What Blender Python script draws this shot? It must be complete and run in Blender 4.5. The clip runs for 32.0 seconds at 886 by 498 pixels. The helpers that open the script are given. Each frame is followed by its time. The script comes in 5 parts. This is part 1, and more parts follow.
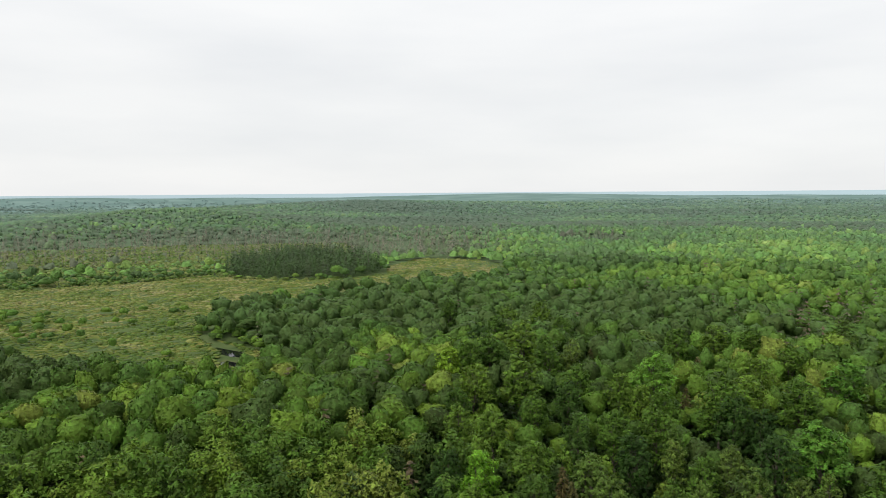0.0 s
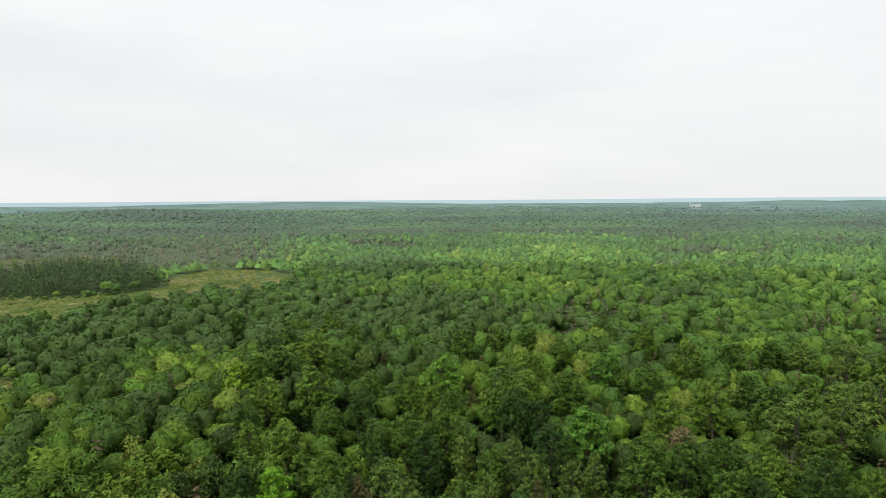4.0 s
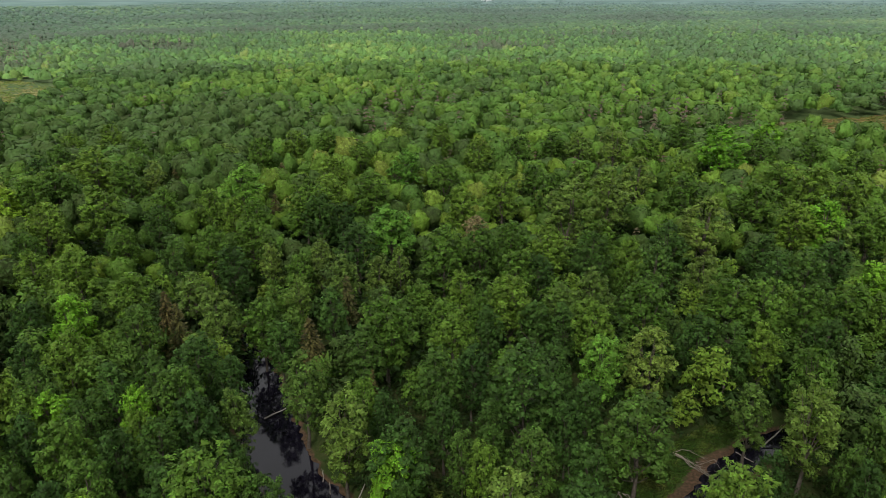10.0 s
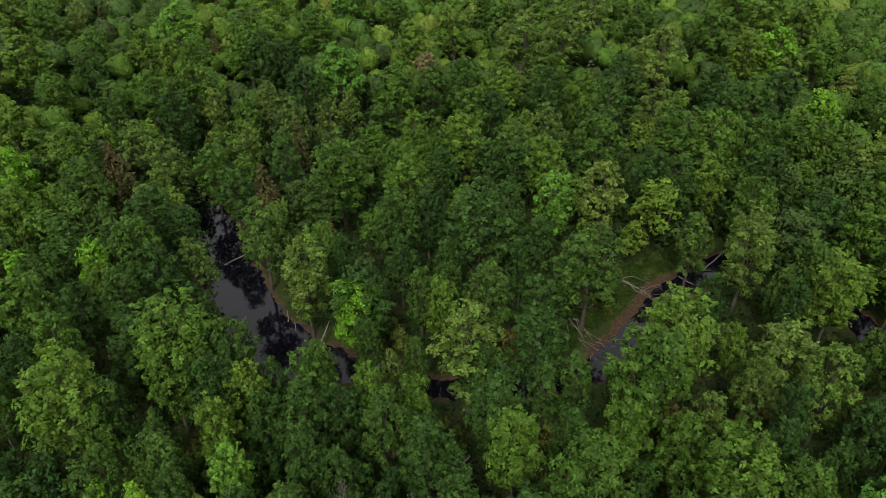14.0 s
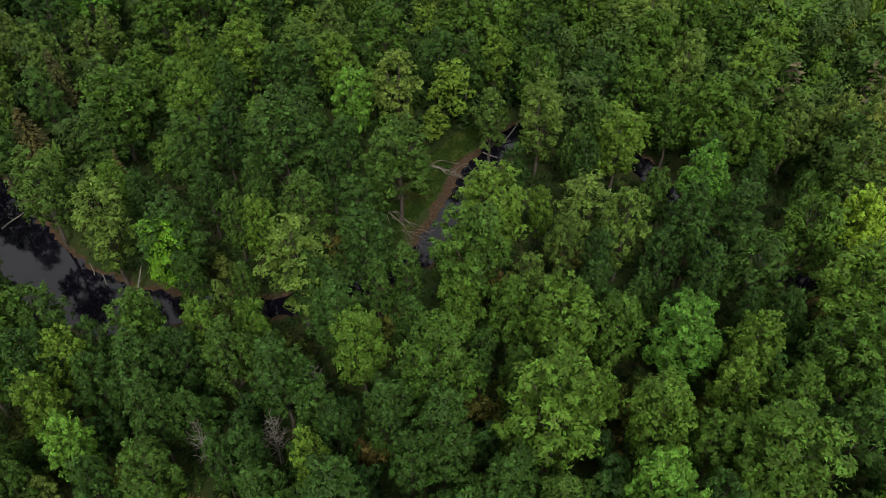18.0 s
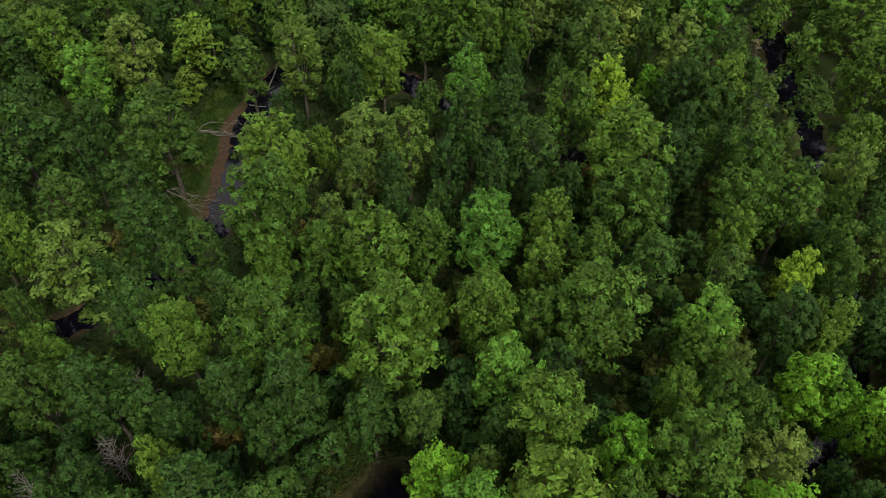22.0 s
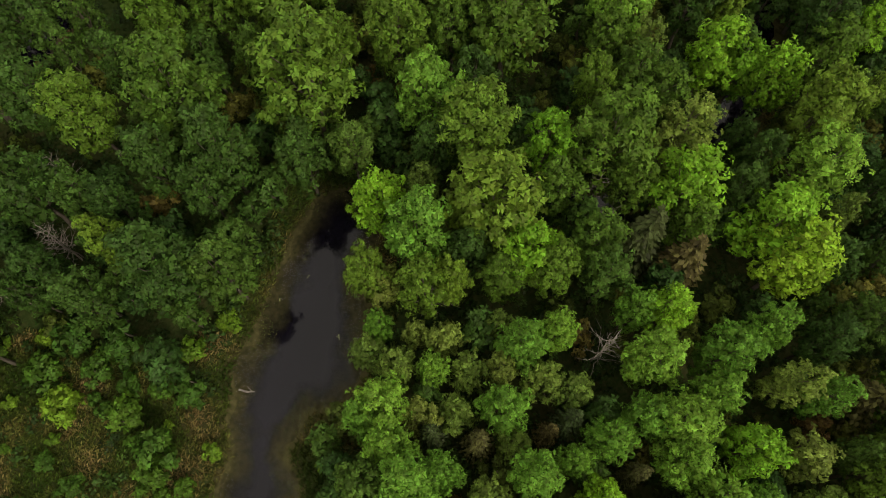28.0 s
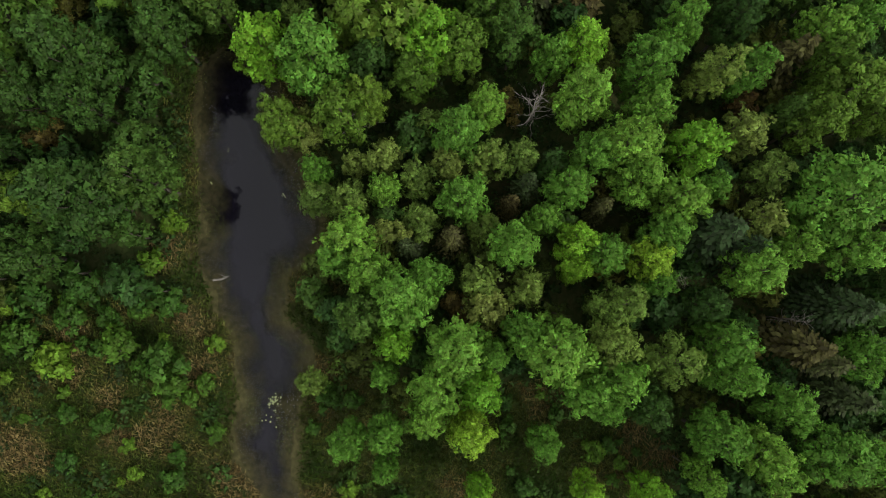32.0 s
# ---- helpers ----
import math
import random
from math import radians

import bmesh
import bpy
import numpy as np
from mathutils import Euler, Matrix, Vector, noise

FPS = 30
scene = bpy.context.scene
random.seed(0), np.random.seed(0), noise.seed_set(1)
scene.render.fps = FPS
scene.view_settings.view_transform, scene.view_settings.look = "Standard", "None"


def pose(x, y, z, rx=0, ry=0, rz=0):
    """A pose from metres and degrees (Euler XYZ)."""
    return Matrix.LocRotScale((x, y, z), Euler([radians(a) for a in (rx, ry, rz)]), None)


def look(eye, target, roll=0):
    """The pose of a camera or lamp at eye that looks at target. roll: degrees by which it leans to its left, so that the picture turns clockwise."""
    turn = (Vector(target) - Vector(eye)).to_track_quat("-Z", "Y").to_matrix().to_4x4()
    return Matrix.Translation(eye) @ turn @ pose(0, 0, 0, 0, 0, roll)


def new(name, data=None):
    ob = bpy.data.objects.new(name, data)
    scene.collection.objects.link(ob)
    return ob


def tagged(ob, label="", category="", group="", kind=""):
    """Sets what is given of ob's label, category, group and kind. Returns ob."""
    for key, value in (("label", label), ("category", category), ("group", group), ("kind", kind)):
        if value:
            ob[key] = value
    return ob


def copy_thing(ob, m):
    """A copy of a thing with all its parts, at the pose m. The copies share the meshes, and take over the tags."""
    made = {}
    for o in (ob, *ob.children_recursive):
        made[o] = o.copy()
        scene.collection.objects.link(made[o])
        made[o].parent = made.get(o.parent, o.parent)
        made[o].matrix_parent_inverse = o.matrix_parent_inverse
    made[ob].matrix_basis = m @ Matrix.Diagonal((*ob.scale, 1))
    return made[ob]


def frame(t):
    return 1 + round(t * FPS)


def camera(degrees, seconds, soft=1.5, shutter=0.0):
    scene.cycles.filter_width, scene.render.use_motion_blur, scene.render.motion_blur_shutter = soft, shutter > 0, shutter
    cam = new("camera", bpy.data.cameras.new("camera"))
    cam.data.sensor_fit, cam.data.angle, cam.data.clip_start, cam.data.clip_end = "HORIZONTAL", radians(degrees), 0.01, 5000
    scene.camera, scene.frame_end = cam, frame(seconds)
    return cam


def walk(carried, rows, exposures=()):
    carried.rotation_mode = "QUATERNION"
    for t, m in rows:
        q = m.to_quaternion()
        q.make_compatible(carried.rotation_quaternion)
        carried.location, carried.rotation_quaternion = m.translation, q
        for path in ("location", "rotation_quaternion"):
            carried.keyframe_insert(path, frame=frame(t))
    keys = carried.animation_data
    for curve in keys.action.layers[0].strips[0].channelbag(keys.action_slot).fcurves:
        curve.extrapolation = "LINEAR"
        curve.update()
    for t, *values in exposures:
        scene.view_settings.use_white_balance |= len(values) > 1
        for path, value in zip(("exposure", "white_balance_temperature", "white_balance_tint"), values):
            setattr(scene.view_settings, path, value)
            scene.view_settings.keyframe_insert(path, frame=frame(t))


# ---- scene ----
cam = camera(65.0, 32.0, soft=0.6)
EYE = (0.0, 0.0, 65.0)
# seconds, tilt, heading, lean in degrees: the drone hovers and turns
TURNS_A = [
    (0, 85.37, 42.69, -0.41),
    (0.5, 86.32, 40.94, -0.37),
    (1, 87.41, 38.52, -0.36),
    (1.5, 87.83, 35.69, -0.35),
    (2, 87.80, 32.84, -0.28),
    (2.5, 87.77, 30.38, -0.30),
    (3, 87.60, 28.76, -0.31),
    (3.5, 86.89, 27.27, -0.36),
    (5.5, 83.11, 19.27, -0.29),
    (6, 82.24, 17.31, -0.28),
    (6.5, 81.12, 15.58, -0.26),
    (7, 79.82, 14.34, -0.25),
    (7.5, 78.72, 12.86, -0.29),
    (8, 77.46, 11.72, -0.30),
    (8.5, 75.54, 11.24, -0.33),
    (9, 73.50, 10.56, -0.35),
    (9.5, 71.58, 9.74, -0.42),
    (10, 69.73, 9.08, -0.44),
    (10.5, 67.90, 8.69, -0.47),
]
TURNS_B = [
    (11, 66.13, 8.29, -0.50),
    (11.5, 64.40, 7.89, -0.53),
    (12, 62.71, 7.56, -0.59),
    (12.5, 61.10, 7.10, -0.58),
    (13, 59.54, 6.68, -0.67),
    (13.5, 58.01, 5.94, -0.66),
    (15.5, 53.12, -0.16, -0.57),
    (16, 52.07, -3.31, -0.55),
    (16.5, 51.06, -5.85, -0.47),
    (17, 50.02, -8.50, -0.47),
    (17.5, 49.14, -11.16, -0.29),
    (18, 48.35, -13.59, -0.28),
    (18.5, 47.62, -16.04, -0.33),
    (19, 46.90, -19.27, -0.37),
    (19.5, 46.16, -23.06, -0.35),
    (20, 45.49, -26.67, -0.38),
    (20.5, 44.81, -29.44, -0.37),
    (21, 44.14, -31.67, -0.40),
    (21.5, 43.60, -34.09, -0.35),
]
TURNS_C = [
    (22, 43.11, -35.90, -0.33),
    (22.5, 42.76, -37.82, -0.33),
    (23, 42.49, -39.82, -0.30),
    (23.5, 41.88, -42.15, -0.32),
    (24, 40.44, -43.78, -0.34),
    (24.5, 38.53, -44.38, -0.41),
    (25, 36.16, -44.75, -0.47),
    (25.5, 33.54, -45.23, -0.51),
    (27.5, 23.15, -46.71, -0.76),
    (28, 20.37, -46.96, -0.91),
    (28.5, 17.59, -47.14, -1.01),
    (29, 14.88, -47.28, -1.27),
    (29.5, 12.34, -48.09, -1.48),
    (30, 10.15, -50.36, -1.74),
    (30.5, 8.29, -54.89, -1.93),
    (31, 6.48, -59.01, -2.36),
    (31.5, 4.86, -63.05, -2.83),
    (32, 4.52, -67.20, -2.77),
]
# seconds, stops, kelvin, tint: the picture turns warmer for a while as the lens tips towards the pond
WHITE = [(0, 0, 6500, 10), (24.5, 0, 6500, 10), (27.3, 0, 7600, 10), (29.0, 0, 7750, 10), (30.4, 0, 6600, 10), (32, 0, 6450, 10)]
walk(cam, [(t, pose(*EYE, tilt, 0, head) @ pose(0, 0, 0, 0, 0, lean)) for t, tilt, head, lean in TURNS_A + TURNS_B + TURNS_C],
     exposures=WHITE)

# ---- light: a bright overcast summer day ----
world = bpy.data.worlds.new("overcast_sky")
scene.world = world
world.use_nodes = True
wn, wl = world.node_tree.nodes, world.node_tree.links
wn.clear()
w_out = wn.new("ShaderNodeOutputWorld")
w_bg = wn.new("ShaderNodeBackground")
w_sky = wn.new("ShaderNodeTexSky")
w_sky.sky_type, w_sky.sun_disc = "NISHITA", False
w_sky.sun_elevation, w_sky.sun_rotation = radians(45), radians(186)
w_sky_dim = wn.new("ShaderNodeVectorMath")
w_sky_dim.operation = "SCALE"
w_sky_dim.inputs["Scale"].default_value = 0.10
w_tex = wn.new("ShaderNodeTexCoord")
w_map = wn.new("ShaderNodeMapping")
w_map.inputs["Scale"].default_value = (1.0, 1.0, 5.0)
w_cloud = wn.new("ShaderNodeTexNoise")
w_cloud.inputs["Scale"].default_value = 2.2
w_cloud.inputs["Detail"].default_value = 5.0
w_ramp = wn.new("ShaderNodeValToRGB")
w_ramp.color_ramp.elements[0].position, w_ramp.color_ramp.elements[0].color = 0.30, (0.86, 0.875, 0.885, 1)
w_ramp.color_ramp.elements[1].position, w_ramp.color_ramp.elements[1].color = 0.62, (0.955, 0.96, 0.955, 1)
w_mix = wn.new("ShaderNodeMix")
w_mix.data_type = "RGBA"
w_mix.inputs["Factor"].default_value = 0.93
wl.new(w_tex.outputs["Generated"], w_map.inputs["Vector"])
wl.new(w_map.outputs["Vector"], w_cloud.inputs["Vector"])
wl.new(w_cloud.outputs["Fac"], w_ramp.inputs["Fac"])
wl.new(w_sky.outputs["Color"], w_sky_dim.inputs[0])
wl.new(w_sky_dim.outputs["Vector"], w_mix.inputs["A"])
wl.new(w_ramp.outputs["Color"], w_mix.inputs["B"])
# an overcast sky is far brighter overhead than at the horizon
w_dir = wn.new("ShaderNodeSeparateXYZ")
w_lift = wn.new("ShaderNodeMapRange")
w_lift.inputs["From Min"].default_value, w_lift.inputs["From Max"].default_value = 0.15, 0.9
w_lift.inputs["To Min"].default_value, w_lift.inputs["To Max"].default_value = 1.0, 1.40
w_bright = wn.new("ShaderNodeVectorMath")
w_bright.operation = "SCALE"
wl.new(w_tex.outputs["Generated"], w_dir.inputs["Vector"])
wl.new(w_dir.outputs["Z"], w_lift.inputs["Value"])
wl.new(w_mix.outputs["Result"], w_bright.inputs[0])
wl.new(w_lift.outputs["Result"], w_bright.inputs["Scale"])
wl.new(w_bright.outputs["Vector"], w_bg.inputs["Color"])
w_bg.inputs["Strength"].default_value = 1.0
wl.new(w_bg.outputs["Background"], w_out.inputs["Surface"])

sun = new("sun", bpy.data.lights.new("sun", "SUN"))
sun.data.energy, sun.data.angle, sun.data.color = 2.2, radians(12), (1.0, 0.97, 0.92)
sun.matrix_world = look((0, 0, 140), (14, 139, 0))


# ---- materials ----
def material(name, rough=0.7):
    m = bpy.data.materials.new(name)
    m.use_nodes = True
    b = m.node_tree.nodes["Principled BSDF"]
    b.inputs["Roughness"].default_value = rough
    b.inputs["Specular IOR Level"].default_value = 0.06
    return m, m.node_tree.nodes, m.node_tree.links, b


def ramp(nodes, stops):
    r = nodes.new("ShaderNodeValToRGB")
    e = r.color_ramp.elements
    e[0].position, e[0].color = stops[0][0], (*stops[0][1], 1)
    e[1].position, e[1].color = stops[-1][0], (*stops[-1][1], 1)
    for p, c in stops[1:-1]:
        e.new(p).color = (*c, 1)
    return r


def leafy(name, stops, source="object", rough=0.55, through_light=0.10, vary=0.58, clump=0.0, tufted=False):
    """Foliage: the tree's own hue from the ramp, each leaf spray a little lighter or darker, some light coming through."""
    m, n, l, b = material(name, rough)
    if source == "object":
        src = n.new("ShaderNodeObjectInfo").outputs["Random"]
    else:
        at = n.new("ShaderNodeAttribute")
        at.attribute_name = "tint"
        src = at.outputs["Fac"]
    if source == "own":
        at.attribute_name = "plant_colour"
        colour = at.outputs["Color"]
    else:
        r = ramp(n, stops)
        l.new(src, r.inputs["Fac"])
        colour = r.outputs["Color"]
    geo = n.new("ShaderNodeNewGeometry")
    hsv = n.new("ShaderNodeHueSaturation")
    mr = n.new("ShaderNodeMapRange")
    mr.inputs["To Min"].default_value, mr.inputs["To Max"].default_value = 1 - vary, 1 + vary
    l.new(geo.outputs["Random Per Island"], mr.inputs["Value"])
    value = mr.outputs["Result"]
    if tufted:
        # each tuft is of an age of its own: fresh and pale, or darker
        age, tone, aged = n.new("ShaderNodeAttribute"), n.new("ShaderNodeMapRange"), n.new("ShaderNodeMath")
        age.attribute_name, aged.operation = "tint", "MULTIPLY"
        tone.inputs["To Min"].default_value, tone.inputs["To Max"].default_value = 0.62, 1.46
        l.new(age.outputs["Fac"], tone.inputs["Value"])
        l.new(value, aged.inputs[0])
        l.new(tone.outputs["Result"], aged.inputs[1])
        value = aged.outputs["Value"]
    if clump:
        # leaf clusters: noise tints tips lighter and paints shade into the hollows, with relief
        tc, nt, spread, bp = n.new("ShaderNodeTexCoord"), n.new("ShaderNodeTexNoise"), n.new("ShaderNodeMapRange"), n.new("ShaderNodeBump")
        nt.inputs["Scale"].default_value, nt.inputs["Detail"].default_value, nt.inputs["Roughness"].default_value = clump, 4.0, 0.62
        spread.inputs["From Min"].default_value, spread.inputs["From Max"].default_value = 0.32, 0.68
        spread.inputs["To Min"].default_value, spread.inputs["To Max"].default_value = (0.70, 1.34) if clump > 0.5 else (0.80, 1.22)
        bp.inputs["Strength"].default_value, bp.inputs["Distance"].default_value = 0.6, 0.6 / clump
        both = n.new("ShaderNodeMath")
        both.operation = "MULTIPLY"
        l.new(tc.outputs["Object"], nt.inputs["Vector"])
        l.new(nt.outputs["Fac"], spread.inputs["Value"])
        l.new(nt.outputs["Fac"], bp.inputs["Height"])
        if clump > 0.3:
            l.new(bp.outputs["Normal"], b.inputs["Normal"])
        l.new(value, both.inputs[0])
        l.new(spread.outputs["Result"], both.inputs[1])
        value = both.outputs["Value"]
    l.new(value, hsv.inputs["Value"])
    hue = n.new("ShaderNodeMapRange")
    hue.inputs["To Min"].default_value, hue.inputs["To Max"].default_value = 0.488, 0.512
    l.new(geo.outputs["Random Per Island"], hue.inputs["Value"])
    l.new(hue.outputs["Result"], hsv.inputs["Hue"])
    l.new(colour, hsv.inputs["Color"])
    l.new(hsv.outputs["Color"], b.inputs["Base Color"])
    b.inputs["Specular IOR Level"].default_value = 0.10
    tr = n.new("ShaderNodeBsdfTranslucent")
    l.new(hsv.outputs["Color"], tr.inputs["Color"])
    mix = n.new("ShaderNodeMixShader")
    mix.inputs["Fac"].default_value = through_light
    l.new(b.outputs["BSDF"], mix.inputs[1])
    l.new(tr.outputs["BSDF"], mix.inputs[2])
    l.new(mix.outputs["Shader"], n["Material Output"].inputs["Surface"])
    return m


def mottled(name, stops, scale, rough=0.85, bump=0.4, detail=6.0, fine=None):
    """A surface whose colour wanders through the ramp with noise at two scales, and has fine relief."""
    m, n, l, b = material(name, rough)
    tc = n.new("ShaderNodeTexCoord")
    a = n.new("ShaderNodeTexNoise")
    a.inputs["Scale"].default_value, a.inputs["Detail"].default_value = scale, detail
    c = n.new("ShaderNodeTexNoise")
    c.inputs["Scale"].default_value, c.inputs["Detail"].default_value = fine or scale * 9, 3.0
    for t in (a, c):
        l.new(tc.outputs["Object"], t.inputs["Vector"])
    mx = n.new("ShaderNodeMath")
    mx.operation = "MULTIPLY_ADD"
    mx.inputs[1].default_value = 0.45
    l.new(c.outputs["Fac"], mx.inputs[0])
    half = n.new("ShaderNodeMath")
    half.operation = "MULTIPLY"
    half.inputs[1].default_value = 0.55
    l.new(a.outputs["Fac"], half.inputs[0])
    l.new(half.outputs["Value"], mx.inputs[2])
    r = ramp(n, stops)
    l.new(mx.outputs["Value"], r.inputs["Fac"])
    l.new(r.outputs["Color"], b.inputs["Base Color"])
    bp = n.new("ShaderNodeBump")
    bp.inputs["Strength"].default_value, bp.inputs["Distance"].default_value = bump, 0.1
    l.new(c.outputs["Fac"], bp.inputs["Height"])
    l.new(bp.outputs["Normal"], b.inputs["Normal"])
    return m


LEAF_MAPLE = leafy("maple_leaves", [(0.0, (0.046, 0.094, 0.012)), (0.5, (0.064, 0.124, 0.014)), (1.0, (0.092, 0.156, 0.017))], vary=0.42, tufted=True)
# darker twin of the maple leaves; part of its darkness stands in for shade
LEAF_DARK = leafy("shade_dark_leaves", [(0.0, (0.025, 0.057, 0.010)), (0.6, (0.034, 0.073, 0.012)), (1.0, (0.050, 0.096, 0.014))], vary=0.42, tufted=True)
LEAF_BRIGHT = leafy("bright_leaves", [(0.0, (0.084, 0.205, 0.014)), (0.6, (0.117, 0.251, 0.017)), (1.0, (0.171, 0.272, 0.021))], vary=0.42, tufted=True)
LEAF_COOL = leafy("silver_maple_leaves", [(0.0, (0.063, 0.148, 0.017)), (0.6, (0.081, 0.183, 0.021)), (1.0, (0.109, 0.216, 0.024))], vary=0.42, tufted=True)
LEAF_OLIVE = leafy("grey_alder_leaves", [(0.0, (0.079, 0.134, 0.023)), (0.5, (0.103, 0.161, 0.026)), (1.0, (0.136, 0.169, 0.034))], vary=0.42, tufted=True)
LEAF_RUSSET = leafy("withered_leaves", [(0.0, (0.180, 0.146, 0.068)), (1.0, (0.205, 0.164, 0.078))], vary=0.42, tufted=True)
# sapling leaves darkened in place of the shade in the gaps
LEAF_UNDER = leafy("sapling_leaves_with_shade", [(0.0, (0.023, 0.056, 0.012)), (0.6, (0.034, 0.075, 0.013)), (1.0, (0.052, 0.101, 0.016))], vary=0.42, tufted=True)
LEAF_ASH = leafy("ash_leaves", [(0.0, (0.038, 0.084, 0.014)), (0.5, (0.054, 0.106, 0.016)), (1.0, (0.078, 0.120, 0.020))], vary=0.42, tufted=True)
LEAF_ASPEN = leafy("aspen_leaves", [(0.0, (0.079, 0.132, 0.020)), (1.0, (0.110, 0.160, 0.026))], vary=0.42, tufted=True)
NEEDLE = leafy("spruce_needles", [(0.0, (0.024, 0.046, 0.014)), (0.6, (0.042, 0.056, 0.017)), (1.0, (0.068, 0.068, 0.021))], through_light=0.08)
NEEDLE_BROWN = leafy("browning_needles", [(0.0, (0.070, 0.068, 0.020)), (0.7, (0.084, 0.072, 0.024)), (1.0, (0.094, 0.070, 0.026))], through_light=0.08)
LEAF_SHRUB = leafy("shrub_leaves", [(0.0, (0.031, 0.074, 0.011)), (0.5, (0.044, 0.098, 0.012)), (0.75, (0.078, 0.150, 0.014)), (1.0, (0.120, 0.206, 0.018))], vary=0.42, tufted=True)
LEAF_ALDER = leafy("alder_leaves", [(0.0, (0.046, 0.074, 0.013)), (0.5, (0.077, 0.103, 0.017)), (0.9, (0.106, 0.108, 0.022)), (1.0, (0.115, 0.079, 0.024))], vary=0.42, tufted=True)
WOODS = [(0.0, (0.106, 0.076, 0.044)), (0.12, (0.077, 0.068, 0.034)), (0.22, (0.046, 0.072, 0.019)), (0.45, (0.052, 0.100, 0.016)),
         (0.65, (0.072, 0.136, 0.016)), (0.85, (0.110, 0.178, 0.019)), (1.0, (0.158, 0.188, 0.034))]
# woodland colours with distance haze mixed in, for the far trees
HAZE_WOODS = [(0.0, (0.130, 0.160, 0.140)), (0.22, (0.108, 0.166, 0.140)), (0.45, (0.120, 0.194, 0.158)), (0.65, (0.136, 0.216, 0.166)), (1.0, (0.168, 0.236, 0.176))]
LEAF_WOODS = leafy("woodland_leaves", WOODS, source="tint")
# undergrowth greens kept dark, standing in for shade under the crowns
LEAF_FLOOR = leafy("undergrowth_leaves_with_shade", [(0.0, (0.014, 0.028, 0.007)), (0.45, (0.026, 0.054, 0.010)), (0.75, (0.050, 0.096, 0.014)), (1.0, (0.086, 0.136, 0.020))], source="tint")
# per-tree colours from foliage() come with distance haze in them
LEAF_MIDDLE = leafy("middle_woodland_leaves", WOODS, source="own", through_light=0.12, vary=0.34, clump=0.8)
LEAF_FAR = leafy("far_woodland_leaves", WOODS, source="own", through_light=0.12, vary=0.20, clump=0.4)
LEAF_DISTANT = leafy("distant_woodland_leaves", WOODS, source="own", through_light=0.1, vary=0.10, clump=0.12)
SEDGE = leafy("sedge_blades", [(0.0, (0.034, 0.070, 0.011)), (0.4, (0.070, 0.104, 0.017)), (0.65, (0.116, 0.126, 0.030)), (0.85, (0.176, 0.146, 0.048)), (1.0, (0.228, 0.168, 0.070))], source="tint", through_light=0.15)
BARK = mottled("grey_brown_bark", [(0.3, (0.045, 0.036, 0.028)), (0.7, (0.150, 0.130, 0.105))], 2.5)
BLEACHED = mottled("bleached_dead_wood", [(0.3, (0.13, 0.115, 0.095)), (0.7, (0.30, 0.27, 0.235))], 3.0)
LOGWOOD = mottled("weathered_log_wood", [(0.3, (0.11, 0.088, 0.068)), (0.7, (0.30, 0.265, 0.22))], 3.0)
LILY = mottled("lily_pad_green", [(0.3, (0.20, 0.24, 0.08)), (0.7, (0.36, 0.38, 0.18))], 4.0, rough=0.4)
WHITE_WALL = mottled("white_cladding", [(0.3, (0.44, 0.48, 0.50)), (0.7, (0.54, 0.57, 0.58))], 0.2)

# ground: leaf litter and moss, darker mud next to water, painted haze far off
GROUND, gn, gl, gb = material("forest_floor", 0.95)
g_tc = gn.new("ShaderNodeTexCoord")
g_big, g_small = gn.new("ShaderNodeTexNoise"), gn.new("ShaderNodeTexNoise")
g_big.inputs["Scale"].default_value, g_big.inputs["Detail"].default_value = 0.12, 6.0
g_small.inputs["Scale"].default_value, g_small.inputs["Detail"].default_value = 2.2, 5.0
g_land = ramp(gn, [(0.32, (0.018, 0.034, 0.008)), (0.48, (0.030, 0.044, 0.012)), (0.60, (0.046, 0.048, 0.018)), (0.74, (0.060, 0.048, 0.024))])
g_mud = ramp(gn, [(0.35, (0.040, 0.029, 0.017)), (0.65, (0.090, 0.054, 0.033))])
g_pos = gn.new("ShaderNodeSeparateXYZ")
g_wet = gn.new("ShaderNodeMapRange")
g_wet.inputs["From Min"].default_value, g_wet.inputs["From Max"].default_value = 0.12, 0.22
g_geo = gn.new("ShaderNodeNewGeometry")
g_mix = gn.new("ShaderNodeMix")
g_mix.data_type = "RGBA"
g_add = gn.new("ShaderNodeMath")
g_add.operation = "MULTIPLY_ADD"
g_add.inputs[1].default_value = 0.5
g_half = gn.new("ShaderNodeMath")
g_half.operation = "MULTIPLY"
g_half.inputs[1].default_value = 0.5
g_bump = gn.new("ShaderNodeBump")
g_bump.inputs["Strength"].default_value, g_bump.inputs["Distance"].default_value = 0.7, 0.25
for t in (g_big, g_small):
    gl.new(g_tc.outputs["Object"], t.inputs["Vector"])
gl.new(g_big.outputs["Fac"], g_half.inputs[0])
gl.new(g_small.outputs["Fac"], g_add.inputs[0])
gl.new(g_half.outputs["Value"], g_add.inputs[2])
gl.new(g_add.outputs["Value"], g_land.inputs["Fac"])
gl.new(g_small.outputs["Fac"], g_mud.inputs["Fac"])
gl.new(g_geo.outputs["Position"], g_pos.inputs["Vector"])
gl.new(g_pos.outputs["Z"], g_wet.inputs["Value"])
gl.new(g_wet.outputs["Result"], g_mix.inputs["Factor"])
g_peat = ramp(gn, [(0.35, (0.036, 0.036, 0.014)), (0.65, (0.072, 0.064, 0.027))])
g_north, g_soil = gn.new("ShaderNodeMapRange"), gn.new("ShaderNodeMix")
